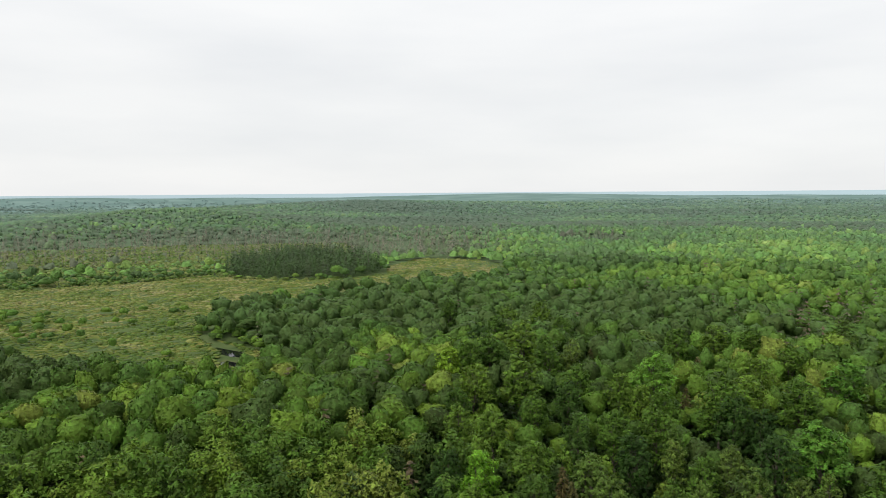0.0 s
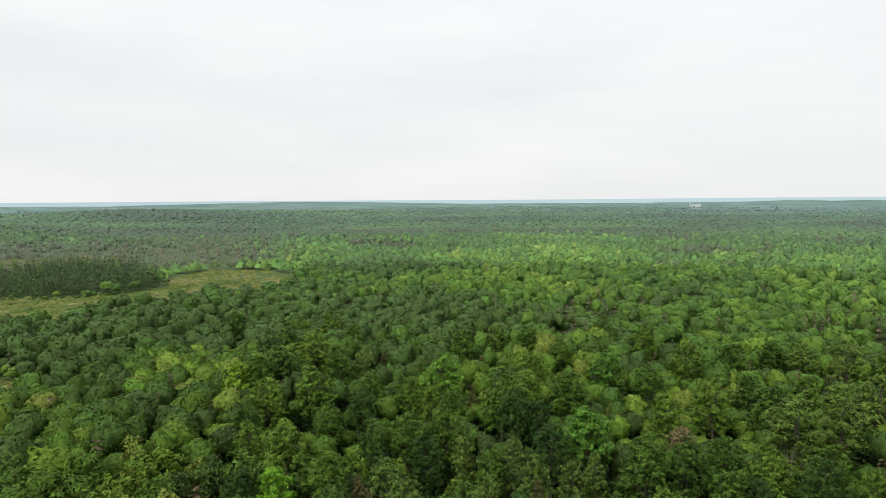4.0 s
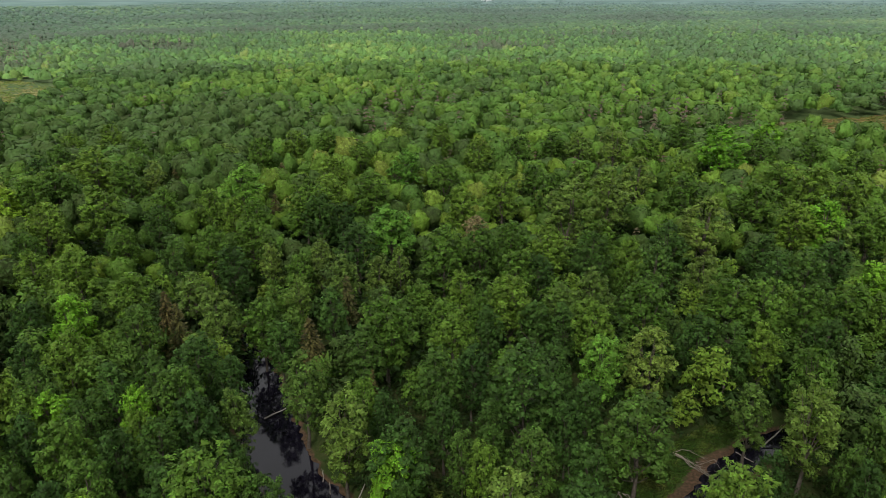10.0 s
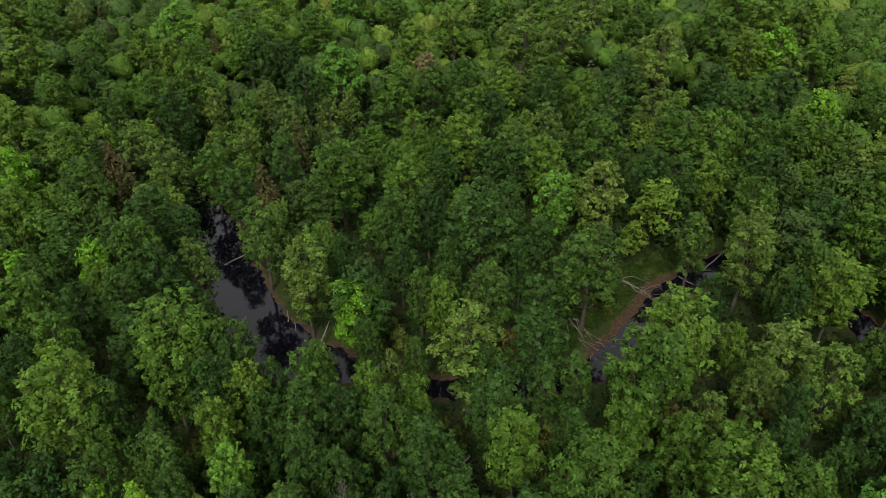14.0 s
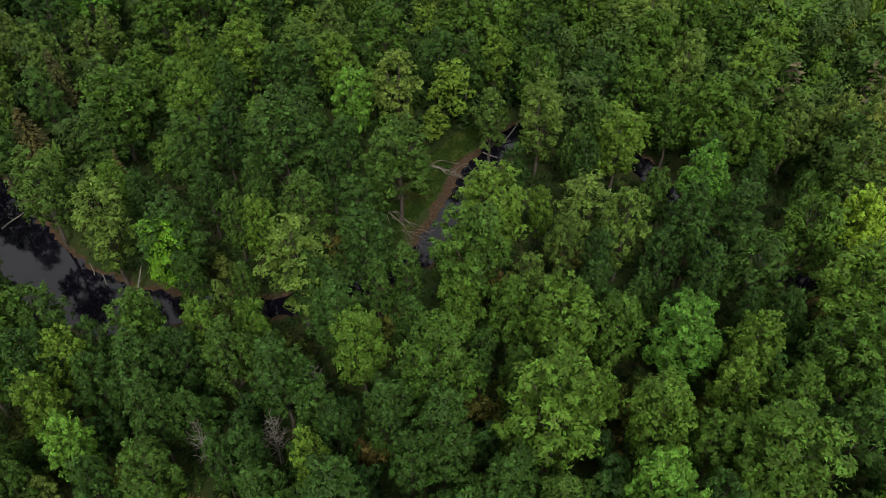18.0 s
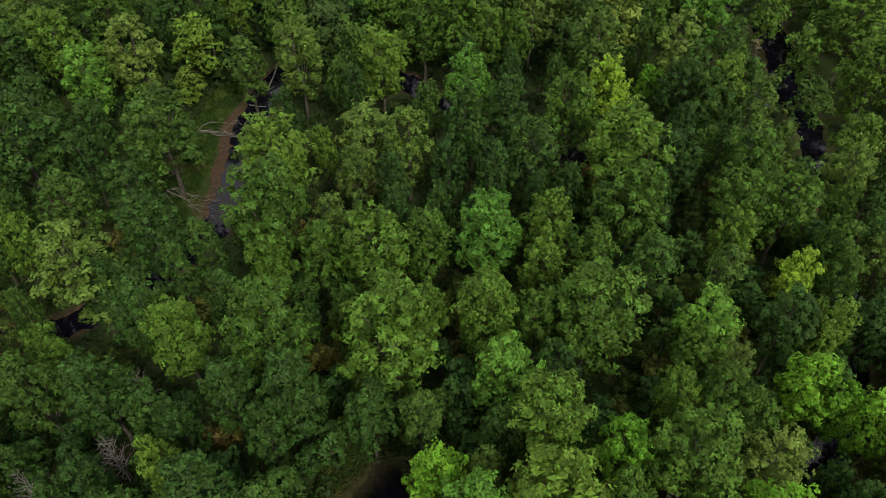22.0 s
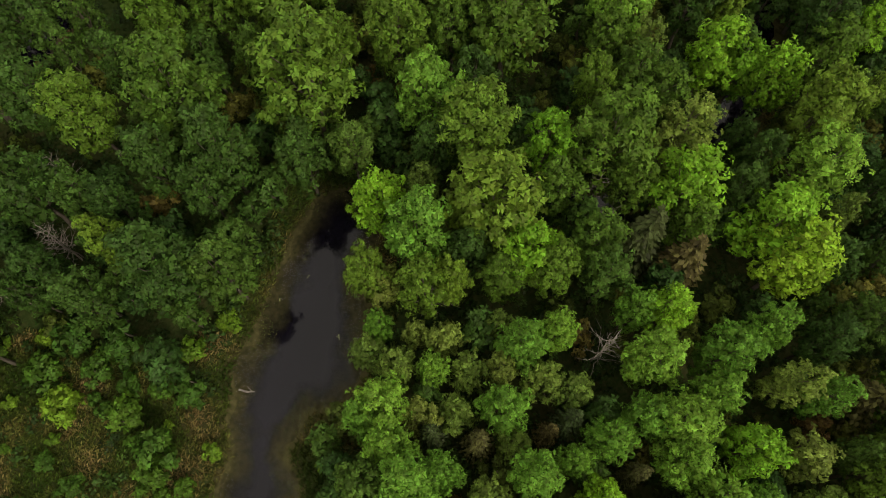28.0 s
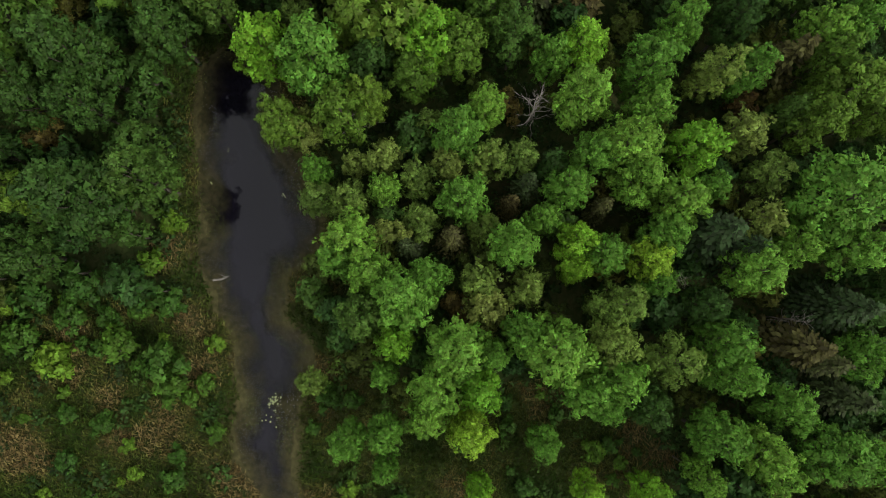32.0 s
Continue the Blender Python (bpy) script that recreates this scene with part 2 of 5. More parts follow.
g_north.inputs["From Min"].default_value, g_north.inputs["From Max"].default_value = 50.0, 60.0
g_soil.data_type = "RGBA"
gl.new(g_pos.outputs["Y"], g_north.inputs["Value"])
gl.new(g_north.outputs["Result"], g_soil.inputs["Factor"])
gl.new(g_small.outputs["Fac"], g_peat.inputs["Fac"])
gl.new(g_peat.outputs["Color"], g_soil.inputs["A"])
gl.new(g_mud.outputs["Color"], g_soil.inputs["B"])
gl.new(g_soil.outputs["Result"], g_mix.inputs["A"])
gl.new(g_land.outputs["Color"], g_mix.inputs["B"])
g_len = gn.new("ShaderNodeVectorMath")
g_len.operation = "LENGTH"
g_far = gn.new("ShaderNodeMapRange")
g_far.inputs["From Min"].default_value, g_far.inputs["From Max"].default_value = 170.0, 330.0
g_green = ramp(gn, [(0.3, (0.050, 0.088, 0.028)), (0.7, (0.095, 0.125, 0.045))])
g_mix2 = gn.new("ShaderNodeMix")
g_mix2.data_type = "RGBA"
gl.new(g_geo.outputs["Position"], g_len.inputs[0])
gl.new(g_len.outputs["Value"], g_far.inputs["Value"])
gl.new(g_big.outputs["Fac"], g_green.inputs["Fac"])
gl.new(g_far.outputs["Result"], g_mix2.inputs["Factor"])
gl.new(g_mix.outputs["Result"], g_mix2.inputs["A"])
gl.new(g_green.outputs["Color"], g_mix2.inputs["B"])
# aerial haze put into the ground colour: bluer and paler with distance
g_haze, g_haze_ramp, g_mix3 = gn.new("ShaderNodeMapRange"), ramp(gn, [(0.35, (0.105, 0.170, 0.150)), (0.5, (0.130, 0.200, 0.180)), (0.65, (0.160, 0.235, 0.212))]), gn.new("ShaderNodeMix")
g_haze.inputs["From Min"].default_value, g_haze.inputs["From Max"].default_value = 500.0, 2400.0
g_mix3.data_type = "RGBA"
gl.new(g_len.outputs["Value"], g_haze.inputs["Value"])
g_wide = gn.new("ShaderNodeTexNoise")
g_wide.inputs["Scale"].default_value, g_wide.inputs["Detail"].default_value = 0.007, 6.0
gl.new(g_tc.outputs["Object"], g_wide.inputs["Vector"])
gl.new(g_wide.outputs["Fac"], g_haze_ramp.inputs["Fac"])
gl.new(g_haze.outputs["Result"], g_mix3.inputs["Factor"])
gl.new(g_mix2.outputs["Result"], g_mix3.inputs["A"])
gl.new(g_haze_ramp.outputs["Color"], g_mix3.inputs["B"])
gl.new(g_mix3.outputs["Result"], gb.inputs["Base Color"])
gl.new(g_small.outputs["Fac"], g_bump.inputs["Height"])
g_calm = gn.new("ShaderNodeMapRange")
g_calm.inputs["From Min"].default_value, g_calm.inputs["From Max"].default_value = 90.0, 220.0
g_calm.inputs["To Min"].default_value, g_calm.inputs["To Max"].default_value = 0.7, 0.0
gl.new(g_len.outputs["Value"], g_calm.inputs["Value"])
gl.new(g_calm.outputs["Result"], g_bump.inputs["Strength"])
gl.new(g_bump.outputs["Normal"], gb.inputs["Normal"])

# still, peat-dark water; in the shallows the muddy bed shows through
WATER, an, al, ab = material("peaty_water", 0.06)
ab.inputs["Base Color"].default_value = (0.0048, 0.0040, 0.0075, 1)
ab.inputs["IOR"].default_value = 1.33
ab.inputs["Specular IOR Level"].default_value = 0.5
a_tc, a_n, a_b = an.new("ShaderNodeTexCoord"), an.new("ShaderNodeTexNoise"), an.new("ShaderNodeBump")
a_n.inputs["Scale"].default_value, a_n.inputs["Detail"].default_value = 1.6, 3.0
a_b.inputs["Strength"].default_value, a_b.inputs["Distance"].default_value = 0.05, 0.05
al.new(a_tc.outputs["Object"], a_n.inputs["Vector"])
al.new(a_n.outputs["Fac"], a_b.inputs["Height"])
al.new(a_b.outputs["Normal"], ab.inputs["Normal"])
a_depth, a_clear = an.new("ShaderNodeAttribute"), an.new("ShaderNodeMapRange")
a_depth.attribute_name = "tint"
a_clear.interpolation_type = "SMOOTHSTEP"
a_clear.inputs["From Min"].default_value, a_clear.inputs["From Max"].default_value = 0.0, 0.42
a_clear.inputs["To Min"].default_value, a_clear.inputs["To Max"].default_value = 0.80, 0.0
a_rag, a_sum = an.new("ShaderNodeTexNoise"), an.new("ShaderNodeMath")
a_rag.inputs["Scale"].default_value, a_rag.inputs["Detail"].default_value = 0.9, 5.0
a_sum.operation = "MULTIPLY_ADD"
a_sum.inputs[1].default_value = 0.28
a_off = an.new("ShaderNodeMath")
a_off.operation = "SUBTRACT"
a_off.inputs[1].default_value = 0.14
a_see, a_mix = an.new("ShaderNodeBsdfTransparent"), an.new("ShaderNodeMixShader")
al.new(a_tc.outputs["Object"], a_rag.inputs["Vector"])
al.new(a_rag.outputs["Fac"], a_sum.inputs[0])
al.new(a_depth.outputs["Fac"], a_sum.inputs[2])
al.new(a_sum.outputs["Value"], a_off.inputs[0])
al.new(a_off.outputs["Value"], a_clear.inputs["Value"])
al.new(a_clear.outputs["Result"], a_mix.inputs["Fac"])
al.new(ab.outputs["BSDF"], a_mix.inputs[1])
al.new(a_see.outputs["BSDF"], a_mix.inputs[2])
al.new(a_mix.outputs["Shader"], an["Material Output"].inputs["Surface"])

# ---- the lie of the land ----
# creeks: x, y, half width of open water, width of the muddy margin
CREEK_A = [(-61, 121, 0.9, 0.3), (-56.3, 114.7, 1.8, 0.3), (-49.5, 101.5, 3.6, 0.4), (-42.2, 87.5, 4.6, 0.4), (-34.5, 75.3, 5.0, 0.4), (-26.3, 69.5, 4.3, 0.4),
           (-17.6, 67.7, 2.4, 0.6), (-7, 65, 1.8, 0.5), (4, 66, 1.8, 0.5), (14.4, 70.6, 2.0, 0.8), (17.9, 74.9, 1.8, 1.2), (22.4, 81.4, 1.8, 1.5), (26.6, 87.8, 2.1, 1.5), (32, 93, 2.2, 0.6)]
CREEK_B = [(31.5, 93.7, 2.2, 0.5), (42, 100, 2, 0.3), (52, 93, 2, 0.3), (53.5, 79, 2, 0.3), (54, 62, 2, 0.3), (63, 52, 2, 0.3), (84, 46, 2, 0.3),
           (104, 45.5, 3.2, 0.3), (117, 60, 2.6, 0.3), (121, 80, 2.4, 0.3), (116.5, 96, 3.0, 0.3), (128, 118, 2.5, 0.3), (150, 135, 2.5, 0.3)]
CREEK_C = [(-60, -14, 2.0, 1.0), (-34, 2, 1.4, 0.8)] + [(-24.9, 6.7, 1.5, 0.5), (-21.2, 8.3, 1.8, 0.5), (-17.4, 11.2, 3.1, 0.5), (-13.7, 12.2, 2.8, 0.5), (-10.4, 13.1, 3.7, 0.5), (-8.0, 15.5, 2.5, 0.5), (-5.3, 17.4, 3.6, 0.5), (-2.0, 19.2, 4.5, 0.5), (1.2, 18.9, 5.7, 0.5), (4.0, 20.7, 5.2, 0.5), (6.8, 23.1, 4.2, 0.5), (10.0, 25.1, 3.9, 0.5), (12.9, 25.7, 3.9, 0.5)] + [
           (13.5, 27.4, 1.4, 0.5), (17, 24, 1.2, 0.4), (25, 14, 1.2, 0.4), (32.5, 7, 1.5, 0.4), (40, 3.6, 1.4, 0.4), (47.2, 2.3, 2.6, 0.5), (54, 4.5, 1.8, 0.5), (60.5, 8.1, 2.6, 0.5), (80, 22, 2, 0.5), (104, 45.5, 2, 0.5)]
CREEK_D = [(-218, 128, 1.2, 0.3), (-228, 134, 4.4, 0.3), (-240, 140, 5.2, 0.3), (-252, 146.5, 3.6, 0.3), (-264, 150.5, 2.6, 0.3), (-290, 154, 0.9, 0.3)]
MEADOW = [(-620, 105), (-420, 78), (-258, 62), (-222, 84), (-209, 96), (-194, 106), (-192, 124), (-203, 146), (-232, 154), (-262, 157), (-292, 153), (-305, 162), (-335, 190), (-341, 208), (-320, 222),
          (-330, 272), (-322, 305), (-312, 336), (-300, 378), (-350, 470), (-420, 500), (-470, 480), (-440, 405), (-406, 376), (-405, 338), (-423, 304), (-462, 280), (-505, 276), (-503, 215), (-525, 150)]
ISLAND = [(-505, 285), (-462, 284), (-427, 308), (-410, 340), (-412, 372), (-440, 400), (-520, 440), (-590, 420), (-560, 330)]
BOG = [(98, 330), (175, 318), (215, 372), (180, 410), (112, 378)]
OPEN_W = [(-15, 40), (-8.2, 29), (-8.4, 22.7), (-9.7, 17.1), (-22.9, 11.5), (-60, 5), (-60, 40)]
OPEN_E = [(-2.5, 12.8), (-4.5, 8.9), (-7.7, 5.5), (-9, 0), (-4, -9), (-3, -17), (-12.8, -30), (-40, -10), (-21, 6)]
GLIMPSE_W = [(-32.7, 70.5), (-25.3, 66.4), (-12.9, 60.6), (-13.0, 58.4), (-23.3, 60.4), (-23.6, 56.0), (-31.2, 58.3)]
GLIMPSE_N = [(-50.0, 92.9), (-43.6, 93.5), (-34.6, 78.2), (-23.8, 65.6), (-18.8, 59.9), (-22.6, 56.7), (-26.9, 57.6), (-34.6, 69.1)]
GLIMPSE = [(9.6, 71.0), (15.9, 79.4), (21.2, 83.5), (27.0, 83.0), (23.0, 73.3), (16.9, 69.0), (13.4, 63.2), (10.9, 60.3), (8.6, 62.2)]
OPEN_BAR = [(9, 72), (9, 79), (17, 90), (28, 100), (33, 97), (24, 86), (18, 75), (14, 70)]


def off_creeks(x, y):
    """For arrays of places: metres from the nearest water's edge (negative on the water), and the margin's width there."""
    best, margin = np.full(x.shape, 1e9), np.ones(x.shape)
    for line in (CREEK_A, CREEK_B, CREEK_C, CREEK_D):
        for (ax, ay, aw, am), (bx, by, bw, bm) in zip(line, line[1:]):
            dx, dy = bx - ax, by - ay
            k = np.clip(((x - ax) * dx + (y - ay) * dy) / (dx * dx + dy * dy), 0, 1)
            d = np.hypot(x - ax - k * dx, y - ay - k * dy) - (aw + k * (bw - aw))
            closer = d < best
            best = np.where(closer, d, best)
            margin = np.where(closer, am + k * (bm - am), margin)
    return best, margin


def inside(x, y, poly):
    hit = np.zeros(x.shape, bool)
    for (ax, ay), (bx, by) in zip(poly, poly[1:] + poly[:1]):
        cross = ((ay > y) != (by > y)) & (x < (bx - ax) * (y - ay) / (by - ay + 1e-12) + ax)
        hit ^= cross
    return hit


def waves(x, y, size, seed):
    """Smooth noise, about -1 to 1, with hills of the given size."""
    g = np.random.default_rng(seed)
    out = np.zeros(np.shape(x))
    for k in range(7):
        a, p, s = g.uniform(0, math.tau), g.uniform(0, math.tau), size * g.uniform(0.6, 1.7)
        out = out + np.sin((x * math.cos(a) + y * math.sin(a)) * math.tau / s + p)
    return out / 3.2


def smooth(v, a, b):
    k = np.clip((v - a) / (b - a), 0, 1)
    return k * k * (3 - 2 * k)


# low hills far off: x, y, spread across, spread along, height
HILLS = [(-1260, 615, 250, 260, 31), (-1500, 1180, 400, 260, 36), (-620, 1900, 420, 260, 14), (-1250, 1720, 420, 220, 19.5), (-900, 2500, 800, 350, 21), (-2900, 1500, 700, 400, 24), (-2300, 3000, 900, 400, 27), (300, 3600, 1200, 350, 21), (1500, 3600, 900, 350, 18), (-3200, 700, 500, 500, 24)]


def land(x, y):
    r = np.hypot(x, y)
    z = 0.75 + 0.25 * waves(x, y, 14, 3) + 0.10 * waves(x, y, 4, 4)
    z = z + 2.5 * smooth(-(x * 0.83 + y * -0.05), 62, 110) * (1 - smooth(r, 170, 260)) * (~inside(x, y, MEADOW))
    z = z + smooth(r, 300, 1500) * 3.0 * (1 + waves(x, y, 420, 9)) + smooth(r, 1300, 4700) * 32
    for hx, hy, sx, sy, h in HILLS:
        across = ((x - hx) * hy - (y - hy) * hx) / math.hypot(hx, hy)
        along = ((x - hx) * hx + (y - hy) * hy) / math.hypot(hx, hy)
        z = z + h * np.exp(-((across / sx) ** 2) - (along / sy) ** 2)
    d, m = off_creeks(x, y)
    d = d + 0.40 * waves(x, y, 5.0, 5) + 0.30 * waves(x, y, 2.2, 6)
    steep = np.where((x > -40) & (x < 16) & (y > -5) & (y < 34), 0.14, 0.5)
    bank = np.where(d < 0, np.maximum(-0.9, 0.05 + steep * d), 0.05 + 0.10 * np.clip(d / m, 0, 1) + smooth(d - m, 0, 2.5) * 0.6)
    return np.where(d < 12, np.minimum(z, np.where(d < m + 2.5, bank, bank + smooth(d, m + 2.5, 12) * 8)), z)


def sheet(name, xs, ys, height, mat, extra=None):
    gx, gy = np.meshgrid(xs, ys)
    verts = np.stack([gx.ravel(), gy.ravel(), height(gx.ravel(), gy.ravel())], 1)
    nx, ny = len(xs), len(ys)
    i = (np.arange(ny - 1)[:, None] * nx + np.arange(nx - 1)[None]).ravel()
    faces = np.stack([i, i + 1, i + nx + 1, i + nx], 1)
    return plain(name, verts, faces, mat, None if extra is None else extra(gx.ravel(), gy.ravel()), smooth_shade=True)


def mesh_of(name, verts, faces, normals, mat, tint=None, smooth_shade=True):
    """A mesh from arrays; faces all have the same number of corners."""
    me = bpy.data.meshes.new(name)
    n, k = faces.shape
    me.vertices.add(len(verts))
    me.vertices.foreach_set("co", np.ascontiguousarray(verts, np.float32).ravel())
    me.loops.add(n * k)
    me.loops.foreach_set("vertex_index", np.ascontiguousarray(faces, np.int32).ravel())
    me.polygons.add(n)
    me.polygons.foreach_set("loop_start", np.arange(0, n * k, k, dtype=np.int32))
    me.polygons.foreach_set("loop_total", np.full(n, k, np.int32))
    me.update(calc_edges=True)
    if smooth_shade:
        me.polygons.foreach_set("use_smooth", np.ones(n, bool))
    if tint is not None:
        if np.ndim(tint) == 2:
            rgba = np.concatenate([tint, np.ones((len(tint), 1))], 1)
            me.attributes.new("plant_colour", "FLOAT_COLOR", "POINT").data.foreach_set("color", np.ascontiguousarray(rgba, np.float32).ravel())
        else:
            me.attributes.new("tint", "FLOAT", "POINT").data.foreach_set("value", np.ascontiguousarray(tint, np.float32))
    if normals is not None:
        me.attributes.new("custom_normal", "FLOAT_VECTOR", "POINT").data.foreach_set("vector", np.ascontiguousarray(normals, np.float32).ravel())
    me.materials.append(mat)
    return me


def plain(name, verts, faces, mat, tint=None, smooth_shade=False):
    return mesh_of(name, verts, faces, None, mat, tint, smooth_shade)


def axis(lo, hi, step, far):
    inner = np.arange(lo, hi + 0.01, step)
    grow, v, s = [], hi, step
    while v < far:
        s = min(s * 1.14, 75.0)
        v += s
        grow.append(v)
    down, v, s = [], lo, step
    while v > -far:
        s = min(s * 1.14, 75.0)
        v -= s
        down.append(v)
    return np.array(down[::-1] + list(inner) + grow)


def depth(x, y):
    """How deep the pond is; the creeks are too dark to see into."""
    return np.where((x > -40) & (x < 16) & (y > -5) & (y < 34), np.clip(-land(x, y), 0, 1), 1.0)


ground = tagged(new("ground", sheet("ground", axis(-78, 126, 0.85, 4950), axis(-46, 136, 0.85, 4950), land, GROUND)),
                "dark leaf litter, moss and muddy creek banks, far haze put into the colour", "ground", kind="structure")
water = tagged(new("water", sheet("water", np.concatenate([np.arange(-330, -40, 10.0), np.arange(-40, 16.1, 0.5), np.arange(20, 171, 10.0)]), np.concatenate([np.arange(-60, -5, 5.0), np.arange(-5, 34.1, 0.5), np.arange(38, 200, 9.0)]),
                                lambda x, y: x * 0.0, WATER, depth)),
               "still dark peaty creek water under the overcast sky", "water", kind="structure")


MARSH = mottled("marsh_grass", [(0.34, (0.050, 0.092, 0.016)), (0.46, (0.072, 0.104, 0.018)), (0.56, (0.114, 0.130, 0.028)), (0.70, (0.165, 0.156, 0.046))], 0.03, fine=0.35, bump=1.0)
gx, gy = np.meshgrid(np.arange(-640, -183, 2.5), np.arange(46, 536, 2.5))
bog_x, bog_y = np.meshgrid(np.arange(95, 220, 2.5), np.arange(315, 412, 2.5))
gx, gy = np.concatenate([gx.ravel(), bog_x.ravel()]), np.concatenate([gy.ravel(), bog_y.ravel()])
keep_ = inside(gx + 1.2, gy + 1.2, MEADOW) | inside(gx + 1.2, gy + 1.2, BOG)
qx_, qy_ = gx[keep_], gy[keep_]
corner = np.stack([np.stack([qx_ + a, qy_ + b, land(qx_ + a, qy_ + b)], 1) for a, b in ((0, 0), (2.5, 0), (2.5, 2.5), (0, 2.5))], 1).reshape(-1, 3)
off_, mar_ = off_creeks(corner[:, 0], corner[:, 1])
corner[:, 2] = np.where(off_ > 0.7, np.maximum(corner[:, 2] + 0.12, 0.12), corner[:, 2] - 0.6)
marsh = tagged(new("marsh_ground", plain("marsh_ground", corner, np.arange(len(corner)).reshape(-1, 4), MARSH)), "yellow-green marsh grass in the open wetland", "ground", kind="structure")

# the last ridge under the sky: a band that glows pale blue for haze
ring = np.radians(np.arange(-60, 105, 1.5))
ridge_top = 65 + 5 * waves(ring * 100, ring * 0, 60, 71)
RIDGE, rn, rl, rb = material("haze_glow_ridge", 1.0)
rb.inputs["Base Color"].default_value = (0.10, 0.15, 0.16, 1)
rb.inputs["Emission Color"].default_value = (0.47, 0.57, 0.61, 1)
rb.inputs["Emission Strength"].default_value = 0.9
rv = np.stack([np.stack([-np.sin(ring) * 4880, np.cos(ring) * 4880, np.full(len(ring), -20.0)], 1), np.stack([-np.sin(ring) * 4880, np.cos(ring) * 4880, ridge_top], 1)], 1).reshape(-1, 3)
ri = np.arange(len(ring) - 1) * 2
tagged(new("backdrop", plain("backdrop", rv, np.stack([ri, ri + 2, ri + 3, ri + 1], 1), RIDGE)), "backdrop band on the horizon, glowing pale blue for a hazy ridge", "backdrop", kind="structure")


# ---- parts and things ----
def part(name, me, parent, label=""):
    ob = new(name, me)
    ob.parent = parent
    return tagged(ob, label)


def leaves(g, centres, radii, n, size, up=0.35, inner=0.10, tuft=20, spread=1.45):
    """Leaves in star-like tufts on the outside of round clumps, with broader foliage inside. Returns verts, triangles, normals and a chance value for each tuft."""
    m = max(6, n // tuft)
    w = radii ** 2
    i = g.choice(len(radii), m, p=w / w.sum())
    d = g.normal(size=(m, 3))
    d[:, 2] += up * 1.6
    d /= np.linalg.norm(d, axis=1)[:, None]
    c = centres[i] + d * (radii[i] * g.uniform(0.62, 1.30, m))[:, None]
    out = d * 0.75 + g.normal(size=(m, 3)) * 0.25 + np.array([0, 0, 0.6])
    out /= np.linalg.norm(out, axis=1)[:, None]
    e1 = np.cross(out, g.normal(size=(m, 3)))
    e1 /= np.linalg.norm(e1, axis=1)[:, None]
    e2 = np.cross(out, e1)
    wide = size * spread * g.uniform(0.6, 1.35, m)
    k = g.integers(0, m, n)
    q, u = g.uniform(0, math.tau, n), np.sqrt(g.random(n))
    e = e1[k] * np.cos(q)[:, None] + e2[k] * np.sin(q)[:, None]
    rho = (wide[k] * u)[:, None]
    p = c[k] + e * rho + out[k] * (wide[k] * (0.35 - 0.75 * u * u))[:, None] + g.normal(size=(n, 3)) * size * 0.25
    a = e * 0.9 - out[k] * (0.75 * u)[:, None] + g.normal(size=(n, 3)) * 0.35
    nrm = out[k] + e * (0.6 * u)[:, None] + g.normal(size=(n, 3)) * 0.38
    within = g.random(n) < inner
    h = g.choice(len(radii), n, p=w / w.sum())
    p = np.where(within[:, None], centres[h] + np.clip(g.normal(size=(n, 3)), -1.4, 1.4) * (radii[h] * 0.22)[:, None], p)
    a -= nrm * ((a * nrm).sum(1) / (nrm * nrm).sum(1))[:, None]
    a /= np.linalg.norm(a, axis=1)[:, None]
    b = np.cross(nrm, a)
    b /= np.linalg.norm(b, axis=1)[:, None]
    s = (size * g.uniform(0.65, 1.4, n) * np.where(within, 1.9, 1.0))[:, None]
    v = np.stack([p - a * s * 0.4 - b * s * 0.40, p - a * s * 0.4 + b * s * 0.40, p + a * s * 0.72], 1)
    nrm *= np.sign(nrm[:, 2:] + 0.2)
    nrm /= np.linalg.norm(nrm, axis=1)[:, None]
    heart = np.array([0.0, 0.0, centres[:, 2].mean() - 0.25 * (centres[:, 2].max() - centres[:, 2].min())])
    dome = p - heart
    dome /= np.linalg.norm(dome, axis=1)[:, None] + 1e-6
    round_ = d[k] * 0.36 + out[k] * 0.15 + e * (0.42 * u)[:, None] + nrm * 0.66 + dome * 0.42
    round_ /= np.linalg.norm(round_, axis=1)[:, None]
    wrong = (np.cross(v[:, 1] - v[:, 0], v[:, 2] - v[:, 0]) * round_).sum(1) < 0
    v[wrong] = v[wrong][:, [1, 0, 2]]
    return v.reshape(-1, 3), np.arange(3 * n).reshape(-1, 3), np.repeat(round_, 3, axis=0), np.repeat(g.random(m)[k], 3)


def clumps(g, kind, R, h):
    """The clumps that make up a crown, h high at its top and R across from the trunk."""
    if kind == "maple":
        n, zc, zr = 46, 0.59, 0.40
    elif kind == "ash":
        n, zc, zr = 36, 0.59, 0.40
    elif kind == "aspen":
        n, zc, zr = 34, 0.57, 0.43
    else:
        n, zc, zr = 9, 0.50, 0.42
    u = np.arange(n) + 0.5
    z = 1 - 1.86 * u / n
    a = u * 2.39996 + g.uniform(0, 6.28) + g.normal(0, 0.3, n)
    rad = np.sqrt(np.clip(1 - z * z, 0, 1)) * np.where(z < 0, 1.0, 0.96)
    k = g.uniform(0.44, 0.82, n)
    c = np.stack([np.cos(a) * rad * R * k, np.sin(a) * rad * R * k, h * (zc + zr * z * g.uniform(0.68, 0.92, n))], 1)
    r = R * g.uniform(0.17, 0.33, n)
    c[:, 2] = np.minimum(c[:, 2], h - r * 0.8)
    c = np.vstack([c, [[0, 0, h * zc]]])
    return c, np.append(r, R * 0.5)


